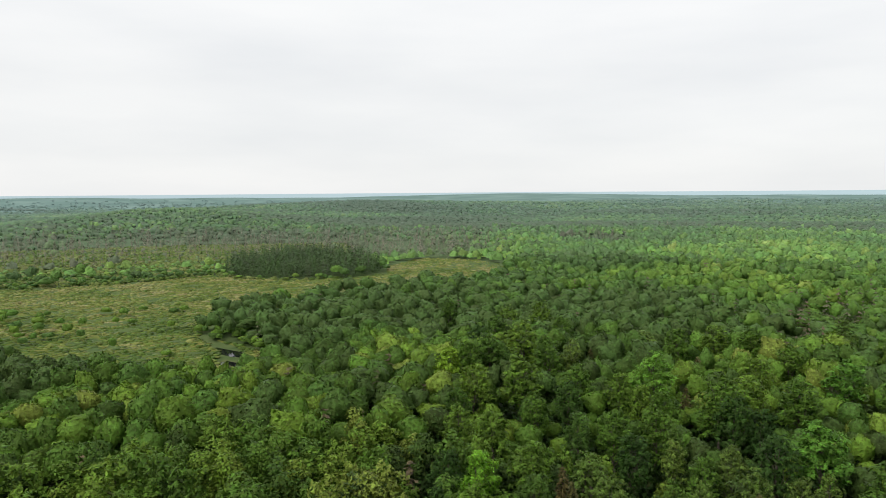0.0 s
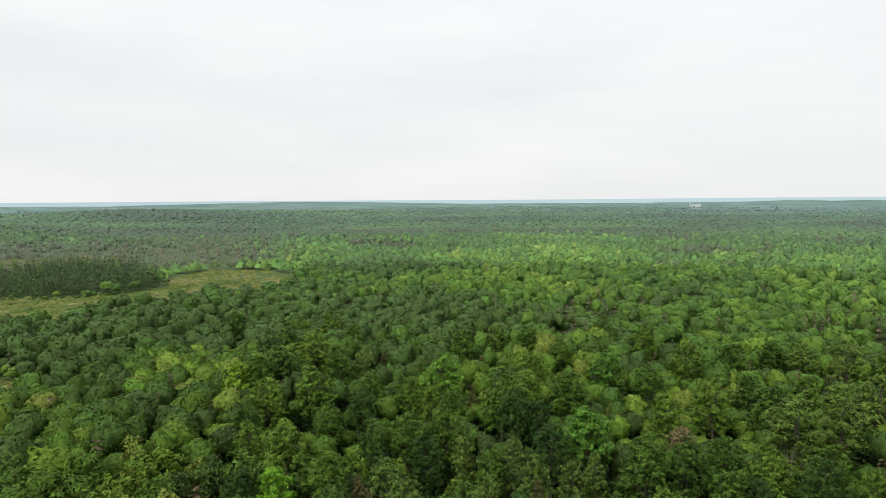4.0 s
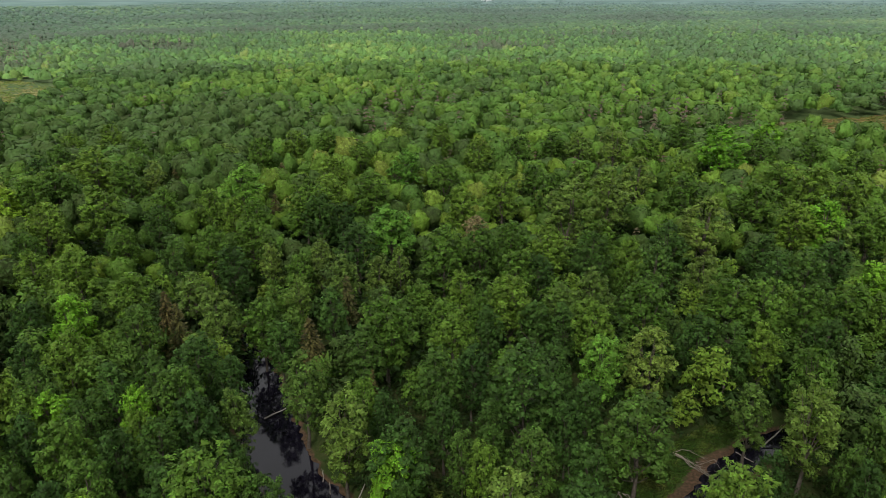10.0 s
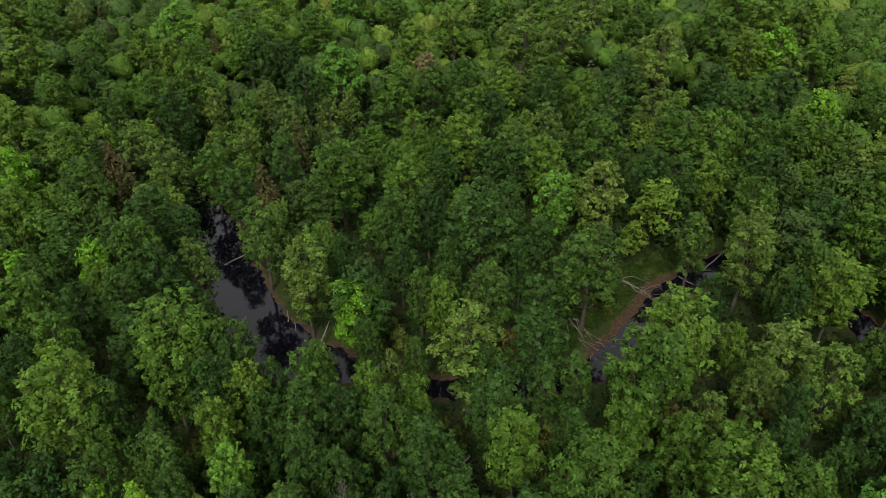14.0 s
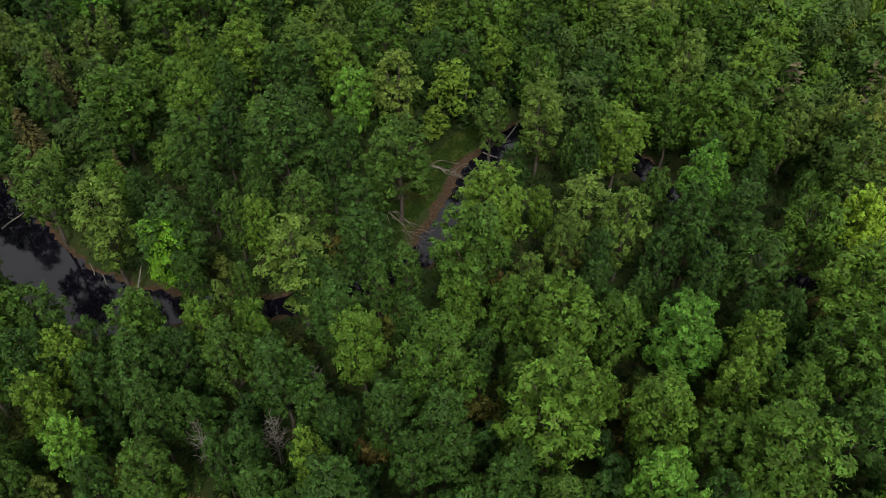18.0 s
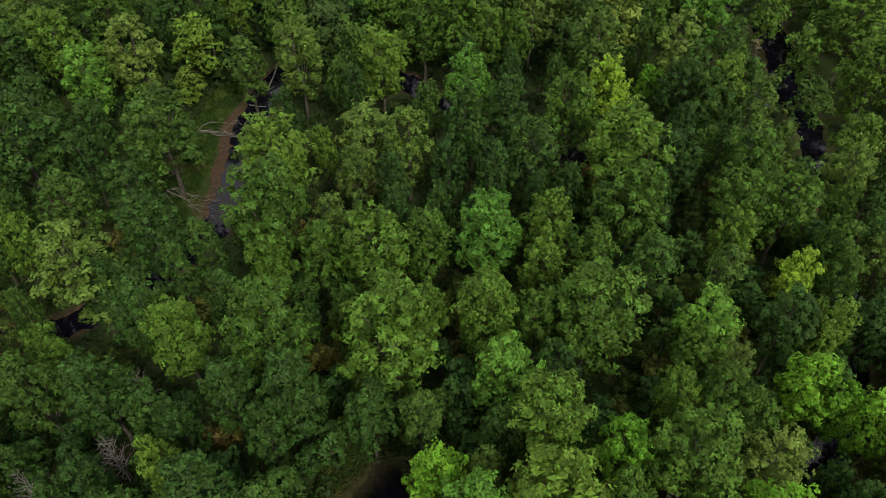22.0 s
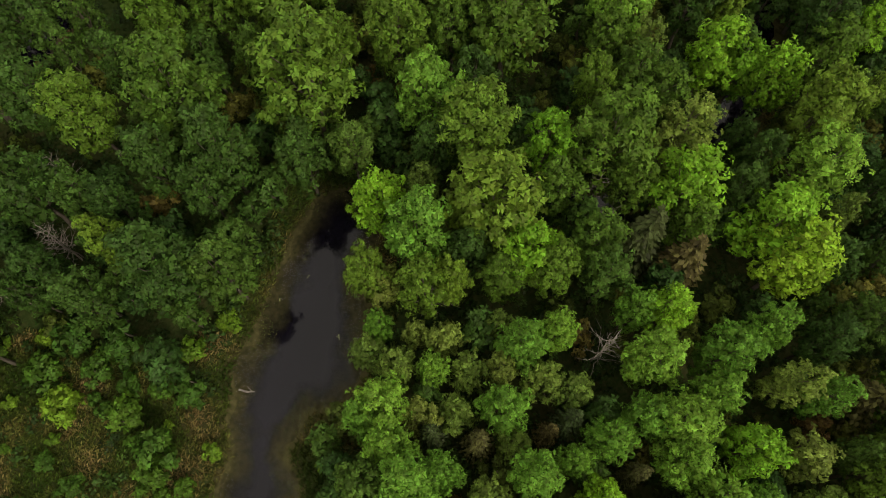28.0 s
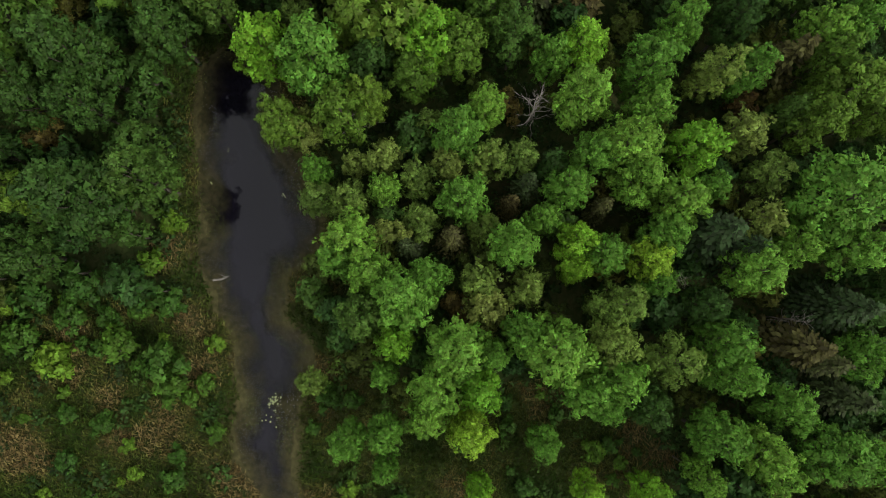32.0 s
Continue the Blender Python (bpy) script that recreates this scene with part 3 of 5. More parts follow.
def tube(points, radii, sides=6):
    """A round tapering limb along points. Returns verts and quads."""
    pts, vs, fs = [Vector(p) for p in points], [], []
    for k, (p, r) in enumerate(zip(pts, radii)):
        way = (pts[min(k + 1, len(pts) - 1)] - pts[max(k - 1, 0)]).normalized()
        e = way.cross(Vector((0.3, 0.9, 0.2))).normalized()
        f = way.cross(e)
        for s in range(sides):
            q = math.tau * s / sides
            vs.append(p + (e * math.cos(q) + f * math.sin(q)) * r)
    for k in range(len(pts) - 1):
        for s in range(sides):
            t = (s + 1) % sides
            fs.append((k * sides + s, k * sides + t, (k + 1) * sides + t, (k + 1) * sides + s))
    return np.array([tuple(v) for v in vs]), np.array(fs)


def merged(pieces):
    vs, fs, n = [], [], 0
    for v, f in pieces:
        vs.append(v)
        fs.append(f + n)
        n += len(v)
    return np.vstack(vs), np.vstack(fs)


def bent(g, a, b, n, wob):
    a, b = np.array(a, float), np.array(b, float)
    return [a + (b - a) * k / n + (g.normal(0, wob, 3) if 0 < k < n else 0) for k in range(n + 1)]


def broadleaf(name, kind, mat, R, h, cards, size, seed, label):
    g = np.random.default_rng(seed)
    c, r = clumps(g, kind, R, h)
    tree = tagged(new(name), label, "tree", group=name + "s of the wood")
    trunk = tube(bent(g, (0, 0, -0.4), (g.normal(0, 0.25), g.normal(0, 0.25), h * 0.80), 5, 0.14), [0.24 * R / 4 + 0.05, 0.19 * R / 4 + 0.04, 0.15, 0.11, 0.07, 0.03], 7)
    limbs = [tube(bent(g, (0, 0, max(h * 0.25, k[2] - 2.6 - 0.3 * h * g.random())), tuple(k), 3, 0.18), [0.085, 0.06, 0.045, 0.02], 4) for k in c[:-1:3]] if h > 7.5 else []
    part("trunk", plain("trunk", *merged([trunk] + limbs), BARK, smooth_shade=True), tree)
    v, f, w, tone = leaves(g, c, r, cards, size)
    part("crown", mesh_of("crown", v, f, w, mat, tone), tree)
    return tree


def conifer_leaves(g, R, h, tiers, per, size):
    """Whorls of drooping needle boughs, each a run of folded sprays."""
    ps, ds = [], []
    for k in range(tiers):
        z = h * (0.14 + 0.84 * k / tiers)
        reach = R * (1 - k / tiers) ** 0.85 * g.uniform(0.8, 1.15) + 0.12
        for j in range(max(4, int(per * (1 - 0.6 * k / tiers)))):
            a = g.uniform(0, math.tau)
            for s in np.linspace(0.25, 1.0, 4 if tiers > 9 else 2):
                ps.append((math.cos(a) * reach * s, math.sin(a) * reach * s, z - 0.32 * reach * s * s + g.normal(0, 0.06)))
                ds.append((math.cos(a), math.sin(a), -0.45))
    p, d = np.array(ps), np.array(ds)
    n = len(p)
    d = d + g.normal(size=(n, 3)) * 0.28
    d /= np.linalg.norm(d, axis=1)[:, None]
    b = np.cross(d, np.array([0, 0, 1.0]) + g.normal(size=(n, 3)) * 0.3)
    b /= np.linalg.norm(b, axis=1)[:, None]
    s = (size * g.uniform(0.7, 1.3, n))[:, None]
    drop = np.array([0, 0, 1.0]) * s * 0.14
    v = np.stack([p - d * s * 0.5, p + b * s * 0.36 - drop, p + d * s * 0.7, p - b * s * 0.36 - drop], 1)
    return v.reshape(-1, 3), np.arange(4 * n).reshape(-1, 4)


def conifer(name, mat, R, h, seed, label):
    g = np.random.default_rng(seed)
    tree = tagged(new(name), label, "tree", group=name + "s of the wood")
    part("trunk", plain("trunk", *tube(bent(g, (0, 0, -0.4), (0, 0, h), 4, 0.05), [0.17, 0.13, 0.09, 0.05, 0.015], 7), BARK, smooth_shade=True), tree)
    part("crown", plain("crown", *conifer_leaves(g, R, h, 21, 21, 0.38), mat), tree)
    return tree


def bare(g, h, spread, count, thick=0.13):
    top = (g.normal(0, 0.3), g.normal(0, 0.3), h)
    stem = bent(g, (0, 0, -0.4), top, 5, 0.12)
    boughs = []
    for k in range(count):
        q = 0.35 + 0.62 * k / count
        p = np.array(stem[0]) + (np.array(top) - np.array(stem[0])) * q
        a, L = k * 2.4 + g.normal(0, 0.4), spread * (1.25 - q) * g.uniform(0.7, 1.3)
        e = p + np.array([math.cos(a) * L, math.sin(a) * L, L * g.uniform(0.1, 0.8)])
        mid = bent(g, p, e, 3, 0.12)
        pieces = [tube(mid, [0.05, 0.038, 0.026, 0.012], 4)]
        for s in range(7):
            o = np.array(mid[1 + s % 3])
            pieces.append(tube([o, o + (e - p) * 0.25 + g.normal(0, 0.4, 3) * L * 0.45 + np.array([0, 0, 0.12])], [0.026, 0.008], 3))
        boughs.append(merged(pieces))
    return tube(stem, [thick, thick * 0.85, thick * 0.7, thick * 0.5, thick * 0.3, 0.015], 7), boughs


def snag(seed, h, spread, label):
    g = np.random.default_rng(seed)
    stem, boughs = bare(g, h, spread, 20)
    tree = tagged(new("dead_tree"), label, "dead tree", group="dead trees of the wood")
    part("trunk", plain("trunk", *stem, BLEACHED, smooth_shade=True), tree)
    for b in boughs:
        part("bough", plain("bough", *b, BLEACHED, smooth_shade=True), tree)
    return tree


# one of each kind and shape; the wood is made of their copies. R and h are those that it is built with.
def family(count, make):
    return [make(k) for k in range(count)]


KINDS = {
    "maple": (family(6, lambda k: broadleaf("maple_tree", "maple", LEAF_MAPLE, 4.0, 16.0, 7600, 0.27, 100 + k, "full-leaved green maple tree in the dense wood")), 4.0, 16.0),
    "dark": (family(4, lambda k: broadleaf("basswood_tree", "maple", LEAF_DARK, 4.0, 16.0, 6800, 0.27, 150 + k, "dark green tree of the wood, some shade put into its leaf colour")), 4.0, 16.0),
    "cool": (family(5, lambda k: broadleaf("silver_maple_tree", "maple", LEAF_COOL, 4.0, 16.0, 7200, 0.28, 250 + k, "fresh blue-green silver maple with a rounded crown")), 4.0, 16.0),
    "bright": (family(5, lambda k: broadleaf("young_maple_tree", "maple", LEAF_BRIGHT, 3.6, 14.5, 6200, 0.27, 200 + k, "bright yellow-green maple tree with fresh leaves")), 3.6, 14.5),
    "ash": (family(4, lambda k: broadleaf("ash_tree", "ash", LEAF_ASH, 3.6, 15.5, 5200, 0.25, 300 + k, "dull olive-green ash tree with a loose crown")), 3.6, 15.5),
    "aspen": (family(4, lambda k: broadleaf("aspen_tree", "aspen", LEAF_ASPEN, 3.4, 16.0, 5600, 0.24, 400 + k, "tall pale green aspen tree with small leaves")), 3.4, 16.0),
    "olive": (family(4, lambda k: broadleaf("grey_alder_tree", "ash", LEAF_OLIVE, 2.2, 9.5, 3400, 0.20, 450 + k, "olive-brown grey alder tree with fine dull leaves")), 2.2, 9.5),
    "russet": (family(1, lambda k: broadleaf("dying_elm_tree", "ash", LEAF_RUSSET, 4.0, 14.5, 5000, 0.24, 470 + k, "dying elm tree with a light brown withered crown")), 4.0, 14.5),
    "spruce": (family(3, lambda k: conifer("spruce_tree", NEEDLE, 2.3, 13.0, 500 + k, "dark narrow spruce tree with drooping boughs")), 2.3, 13.0),
    "brown": (family(3, lambda k: conifer("browning_fir_tree", NEEDLE_BROWN, 2.1, 11.0, 600 + k, "brown dying fir tree among green crowns")), 2.1, 11.0),
    "shrub": (family(4, lambda k: broadleaf("shrub", "bush", LEAF_SHRUB, 1.5, 2.6, 1000, 0.22, 700 + k, "leafy green shrub on the creek meadow")), 1.5, 2.6),
    "sapling": (family(4, lambda k: broadleaf("sapling", "aspen", LEAF_UNDER, 1.6, 7.0, 1300, 0.24, 750 + k, "slender sapling filling a gap in the wood, gap shade in its dark green")), 1.6, 7.0),
    "alder": (family(4, lambda k: broadleaf("alder_bush", "bush", LEAF_ALDER, 1.6, 4.5, 1200, 0.22, 770 + k, "olive-brown alder bush beneath the taller trees")), 1.6, 4.5),
    "snag": (family(3, lambda k: snag(800 + k, 11.0, 2.3, "bleached leafless dead tree with bare twigs")), 3.0, 11.0),
}
USED = {k: 0 for k in KINDS}
PLANTED = []
for bush in KINDS["shrub"][0]:
    bush["category"], bush["group"] = "shrub", "shrubs of the creek meadow"


def plant(kind, x, y, R, g):
    shapes, R0, h0 = KINDS[kind]
    s = R / R0
    tall = h0 * (0.55 + 0.45 * s) * g.uniform(0.95, 1.05) if kind not in ("shrub", "alder") else h0 * s * g.uniform(0.8, 1.1)
    z = float(land(np.array([x]), np.array([y]))[0])
    m = pose(x, y, z - 0.05, 0, 0, g.uniform(0, 360)) @ Matrix.Diagonal((s, s, tall / h0, 1))
    n = USED[kind]
    USED[kind] += 1
    PLANTED.append((x, y, R if kind != "shrub" else 0.5 * R, kind))
    if n < len(shapes):
        shapes[n].matrix_basis = m
        return shapes[n]
    first = shapes[n % len(shapes)]
    return copy_thing(first, m @ Matrix.Diagonal((*first.scale, 1)).inverted())


# ---- trees that stand out: x, y, crown radius ----
DARK_A = [(12.5, 77.3, 5.5), (5.8, 70.4, 3.7), (5.4, 62.1, 4.1), (39.6, 53.5, 2.9), (42.6, 48.4, 2.8), (44.8, 43, 2), (48.2, 41.1, 2.3), (30.2, 23.8, 2.3), (13.4, 29.9, 2.6), (8.6, 35, 3.3), (4.1, 38.6, 2.6), (5.2, 33.7, 2.2), (1, 52.8, 3.7), (-1.1, 58.4, 3.2), (-5.6, 45.3, 3.4), (-1, 38.6, 2.1), (1.1, 27, 2.8), (-9.2, 38.1, 2.3), (-8.1, 33.6, 2.3), (-11.7, 38.8, 1.8), (47.7, 47.3, 4.4), (51.8, 56.5, 3.8), (45.9, 58.6, 3.3), (61.2, 36.5, 3.8), (88.9, 13.5, 3.2), (51.9, 13.8, 3.4), (59.4, 8.4, 3.4), (58, 2.6, 3.2), (22.1, 21.6, 2.2), (16.5, 12.5, 2.1), (36.9, -11.5, 1.8), (42.3, 1.6, 1.6)]
DARK_B = [(41.3, -1, 2), (37.2, -1.6, 2.2), (30.5, -14.6, 1.9), (-3.2, 6, 2.1), (-2.1, -18.2, 1.8), (7.1, -19.8, 1.8), (24.6, -21.2, 1.4), (49.2, 94.2, 4.6), (104.5, 70.9, 3.8), (108.8, 66.5, 3.7), (104.7, 57.4, 3.2), (79.8, 59.3, 2.7), (-64.2, 125.7, 4.6), (-45.1, 73, 4), (-40.6, 137.2, 5.2), (-56.1, 157.9, 5.3), (-50, 157.7, 4), (-27.9, 96, 4), (-1.4, 131.5, 4), (9.2, 140, 4.9), (25.6, 147.8, 5.1), (-1.6, 109.6, 3.9), (-9.3, 105.9, 3), (25.3, 106.7, 4.2), (29.8, 105.2, 3.8), (6.3, 85, 3.3), (-15, 88.2, 4.1), (-10.4, 92.3, 3.4), (-12.8, 79.5, 3.1), (-6.7, 80, 2.5), (45.6, 148.3, 4.4), (57.5, 142.7, 4.8)]
DARK_C = [(90.5, 136.5, 3.8), (97.1, 134.6, 4.2), (46.3, 110.9, 3.6), (-47.3, 67.3, 3.4), (-36.6, 40.9, 2.5), (-17.9, 44.9, 2.9), (-14.6, 44.2, 2.2), (-93.4, 147.6, 4.6), (-78.5, 127.8, 4.3), (-155.7, 186.7, 5.1)]
ASH_A = [(9.8, 58.6, 2.5), (29, 58, 2.8), (48.4, 35.9, 2.2), (46.1, 26.3, 3.7), (17.1, 27.2, 2.3), (5.9, 56.5, 2.2), (-2.6, 41.8, 2.4), (43.8, 54.3, 2.5), (74.4, 31.1, 2.9), (87.8, 18.3, 3.2), (73.7, 15.3, 3.8), (68.4, 12.9, 3.3), (76.9, 9.3, 3.1), (52.4, 21.7, 2.8), (43.1, 13.6, 2.3), (62.3, 5.4, 3.3), (40.7, -9.2, 1.9), (19, 20.3, 1.7), (22.8, 2.3, 2.1), (25.6, 7.1, 1.7), (29.5, 89.5, 3.6), (71, 73.6, 4), (71.2, 60.1, 4.3), (97.7, 69.1, 3.1), (87.9, 49.4, 3.3), (-61.6, 139, 3), (-56.4, 102.9, 4.2), (-42, 77.9, 3.3), (-47.4, 132.8, 3.7), (-39.2, 122, 4.1), (-33.5, 126.6, 3.6), (-43.4, 98.7, 3.6)]
ASH_B = [(78.3, 37.3, 3.8), (80.3, 49.2, 3.0), (-38.5, 111.5, 3.3), (-34.4, 84.5, 4.3), (3, 116.4, 4.1), (9, 121.1, 4.4), (21.2, 133.4, 4.5), (29.7, 130, 4.4), (3.3, 110.3, 3.3), (50.6, 136, 4.8), (45.1, 137.1, 4.6), (59.4, 110.8, 4), (-61.1, 79, 3.8), (-57.5, 83.4, 3.4), (-60.9, 274.9, 5.4)]
MAPLE_A = [(22.2, 65.4, 5.2), (16.9, 56.3, 5.3), (14, 50.7, 3.2), (19.4, 49.4, 3), (23.6, 44.8, 4.4), (29.5, 43.8, 3.3), (42.2, 37.8, 3.3), (50.5, 33.1, 4.6), (37.2, 33.5, 3.1), (42.3, 31.2, 2.8), (36.3, 25.1, 5.1), (28.5, 32.2, 3.8), (32.5, 29, 2.7), (18.6, 34, 5), (24.5, 36.4, 2.4), (9.8, 42.5, 4.5), (2.6, 47.3, 3.4), (-3.6, 36.2, 1.8), (57.5, 51.4, 4.2), (56.2, 39.8, 6.1), (67.7, 30.9, 4.4), (61, 26.5, 3.8), (65.5, 23.3, 3.8), (83.6, 25.9, 3.4), (73.4, 20.8, 2.3), (64.8, 16.9, 2.8), (57.1, 24.3, 2.9), (61.8, 14, 2.5), (41.8, 16.8, 2.5), (54.5, 11, 2.6), (66.8, 3.5, 2.7), (55.2, 0.4, 2.8)]
MAPLE_B = [(40.1, 12.4, 2.8), (37.2, 14.8, 2.4), (40.9, 9.6, 2.5), (32.5, 9.5, 3.9), (31.9, 5.9, 2.4), (48.2, -2.7, 3.5), (31.5, -0.4, 2.1), (25.3, 19.4, 3.7), (21, 13.6, 4.3), (26, 10.3, 2.4), (9.5, 18, 2), (11.8, 13.3, 2.3), (13.6, 11.9, 1.9), (20.3, 6, 2.2), (16.8, 9, 1.9), (24.1, 4.7, 2.5), (53.5, -5, 1.6), (29.8, -22.6, 2), (27.4, -24.7, 2.9), (24.4, -23.3, 2.1), (26.9, -27.9, 2), (35.2, 106.5, 3.1), (40.2, 98.7, 4.2), (54.4, 90.3, 4.2), (44.2, 75.7, 4.1), (59.5, 79.1, 4.4), (62.5, 74.8, 3.4), (71.3, 85.9, 4.7), (55.6, 81.7, 3.7), (66, 72.2, 2.9), (92.7, 71.4, 4.2), (85.1, 62.9, 3.9)]
MAPLE_C = [(83.3, 44.1, 3.5), (76.8, 42.2, 3.6), (-86.4, 161, 4.6), (-78.8, 158.4, 4), (-70.6, 153.3, 4.9), (-72.9, 133.7, 4.8), (-67.5, 142.5, 4.6), (-49.8, 77.2, 4.3), (-51, 128.8, 3.5), (-49.7, 105.3, 3.9), (-25.7, 101, 5.9), (-21.3, 134.5, 5.6), (-13.9, 139, 4.8), (-8.4, 148.1, 4.8), (0, 142.4, 5.4), (-5.7, 129.6, 4.8), (-16, 120.3, 3.7), (-6, 114.1, 5), (-11.7, 114.4, 2.6), (17.1, 142.5, 3.8), (11.5, 154.5, 4.5), (17.7, 115.7, 5.4), (32.5, 118, 5.6), (8, 107.7, 4.4), (-14.3, 100, 4.2), (-17, 108.8, 3.8), (37.6, 117.3, 5.1), (45.6, 119.1, 4.2)]
MAPLE_D = [(53.6, 122.3, 4.7), (75.4, 140.8, 3.8), (74.9, 125.6, 5.9), (86.7, 141.8, 4.8), (58.5, 119.1, 3.8), (72.4, 108, 4), (76.7, 103.5, 4.8), (62, 101.1, 4.5), (-35.7, 55, 3.5), (-40.6, 46.7, 2.3), (-26.6, 53.5, 2.8), (-19.5, 55.5, 3.6), (-28.2, 48.3, 2.7), (-13.4, 54.4, 2.6), (-135.3, 156.8, 5.9), (-134.2, 166.5, 6.2), (-135.9, 185.8, 7.4), (-120.8, 178.2, 5.8), (-167.2, 242.5, 5.5)]
MAPLE_E = [(-160.6, 202.6, 5.5), (-98, 158.7, 5.2), (-106.7, 145.8, 6), (-112.9, 134, 5.6), (-109.9, 124, 4.3), (-100, 112.7, 4.4), (-89.9, 112.3, 5), (-93.8, 133.7, 4), (-75.7, 106.4, 5), (-61, 162.8, 6.6), (-66.4, 201.7, 5.5), (-48.9, 181.6, 6.2), (-59.1, 173.2, 6.6), (-30.8, 197.1, 5.9), (-21.9, 167.7, 5.1), (-13, 180.7, 6.1), (0.5, 182.3, 6), (34.6, 185.2, 6.3), (37.8, 206.2, 5.6), (52.5, 182.6, 6.1), (57, 164.7, 6.1), (65.3, 204.4, 6.7), (69.4, 193.2, 6.7), (77, 190.2, 6.2), (73.1, 164.4, 5.5), (-72.8, 85.5, 4.1), (-68.8, 70.8, 3.1)]
MAPLE_F = [(-36.4, 58.6, 5.6), (-58.1, 64.3, 4.1), (-51, 58.2, 3.8), (-57.2, 53.3, 2.5), (-172.2, 226.4, 5.7), (-140.9, 217.6, 5.4), (-121.7, 212.1, 5.2), (-97.7, 220.6, 5.7), (-92, 237.5, 6), (-79.9, 238.8, 6), (-63.6, 224.4, 5.7), (-41.2, 251.8, 6.2), (-23.8, 225.5, 6.3), (-11.6, 237.9, 5.8), (-0.2, 249.3, 5.6), (32.2, 242.7, 5.8), (66.6, 233.9, 6.5), (83.7, 239, 5.9), (92.3, 224.7, 5.9), (8.6, 205.4, 5), (-4.7, 203.9, 5), (45.5, 257.1, 6.8), (96.1, 31.8, 5.2), (107.2, 41, 5.2), (-44.6, 49.1, 5.2), (-202.9, 224, 5.2)]
OLIVE_A = [(34.7, 65.1, 4.2), (24.3, 56.9, 2.5), (88.8, 23, 2.9), (10, 16.6, 1.8), (4.7, 13.4, 1.7), (5.7, 10.7, 1.7), (9.9, 9.2, 1.7), (8.7, 11.4, 1.3), (9, 6, 1.7), (13.9, 6.5, 1.4), (12.8, 0.9, 1.9), (11.3, 4, 1.6), (13.9, -1.9, 1.7), (3.7, 6.4, 1.7), (5.9, 4.4, 1.7), (7.3, -0.6, 1.5), (22, -18.6, 2.1), (19.6, -22, 2), (15.4, -22.3, 2), (-10.2, 8.4, 1.3), (2.4, -2, 1.9), (0.6, -3.4, 2), (3.6, -5.9, 1.7), (-67.9, 115.3, 4.4), (-58.9, 98.3, 3), (74.9, 153.7, 3.6), (-28.2, 40.9, 1.3), (65.2, 161.5, 5.2), (-112.4, 225.7, 5.9)]
ASPEN_A = [(36.9, 58.5, 3.7), (76.4, 22.8, 3.4), (37.7, 5.4, 2.9), (25.3, -14.2, 2), (4.6, -12.8, 2.2), (1.5, -13.4, 2.1), (1.9, -18.4, 2.2), (35, 83.7, 4.3), (61.7, 90.1, 4.6), (78.8, 73.4, 3.2), (85.5, 73.5, 3.8), (79.7, 52.5, 3.8), (-58.1, 131, 3.3), (-46.4, 115.8, 3), (-30.3, 132.6, 2.9), (-25.2, 74.3, 4.2), (16.3, 98.1, 4.5), (64, 106.9, 5.6), (-2.6, 60.2, 4.8), (4.7, 160.9, 6.7), (35, 157.1, 6.4), (14.8, 176.9, 6.7), (9.5, 245.7, 5.5), (20.5, 238.6, 6.8), (24.2, 199.4, 5.8), (-117, 186.2, 4)]
COOL_A = [(35.8, 40.6, 4.4), (25.3, 25.5, 3.2), (45.3, 18.2, 3.4), (43.1, -5.6, 3.6), (14.7, 16.6, 3.1), (6.8, 13.9, 1.2), (7, 7.9, 1.4), (13.5, 3.8, 2.1), (8.6, 1.6, 2.1), (16.5, 2.4, 1.7), (12.4, -6.1, 1.9), (22.4, -1.3, 1.7), (19.6, -4.8, 2.4), (2.2, 9, 2.4), (6.3, -3.4, 2.1), (9.2, -5.1, 1.5), (23.9, -9.1, 2.4), (26.5, -16.9, 1.8), (31.7, -21.5, 2), (33.7, -24.1, 2.3), (28.4, -10.5, 2), (20.8, -10.4, 2), (16.9, -9.6, 2.6), (15.6, -7.2, 1.9), (14.6, -11.4, 2.1), (14.3, -14.8, 2.3), (16.5, -17.1, 1.5), (18.6, -26.5, 3.6), (15.3, -28.9, 2.3), (11.2, -14.8, 1.9), (8.1, -10.5, 1.9)]
COOL_B = [(13.9, -24.9, 1.7), (0.6, 9.5, 1.8), (0.3, 6.4, 2.1), (-1, 3.2, 2.6), (1.6, 2, 1.8), (-7, 2.8, 1.2), (-3.1, -2.1, 2.6), (-6.7, -1.5, 2.2), (-2.5, -4.9, 1.4), (-9.1, -1.7, 1.8), (-11.5, 1, 1.6), (-13, 3.7, 1.6), (-14.1, 0.1, 1.2), (-7.6, -11.1, 1.4), (-0.5, -9.2, 3), (-2.5, -13, 2.1), (-0.1, -6.6, 1.8), (-0.9, -14.8, 2.2), (-3.4, -14.9, 1.4), (7.5, -15.5, 1.5), (4.6, -22, 2.2), (2.5, -23.5, 2), (10.9, -22.2, 2.3), (7.3, -32.7, 2.1), (-2.5, -23.8, 2.2), (1.5, -28, 2.1), (-0.5, -32.3, 2.6), (-2.2, -26.8, 2.1), (-0.1, -35.2, 1.8), (-5.8, -23.8, 1.4), (-3.5, -29.1, 1.8), (50.7, 63.7, 4)]
COOL_C = [(94.3, 57.7, 4.6), (-35.4, 147.3, 6.4), (8.8, 94.8, 4), (-25, 43.3, 2.5), (-81.7, 170.6, 6.6), (-45.1, 209.2, 6)]
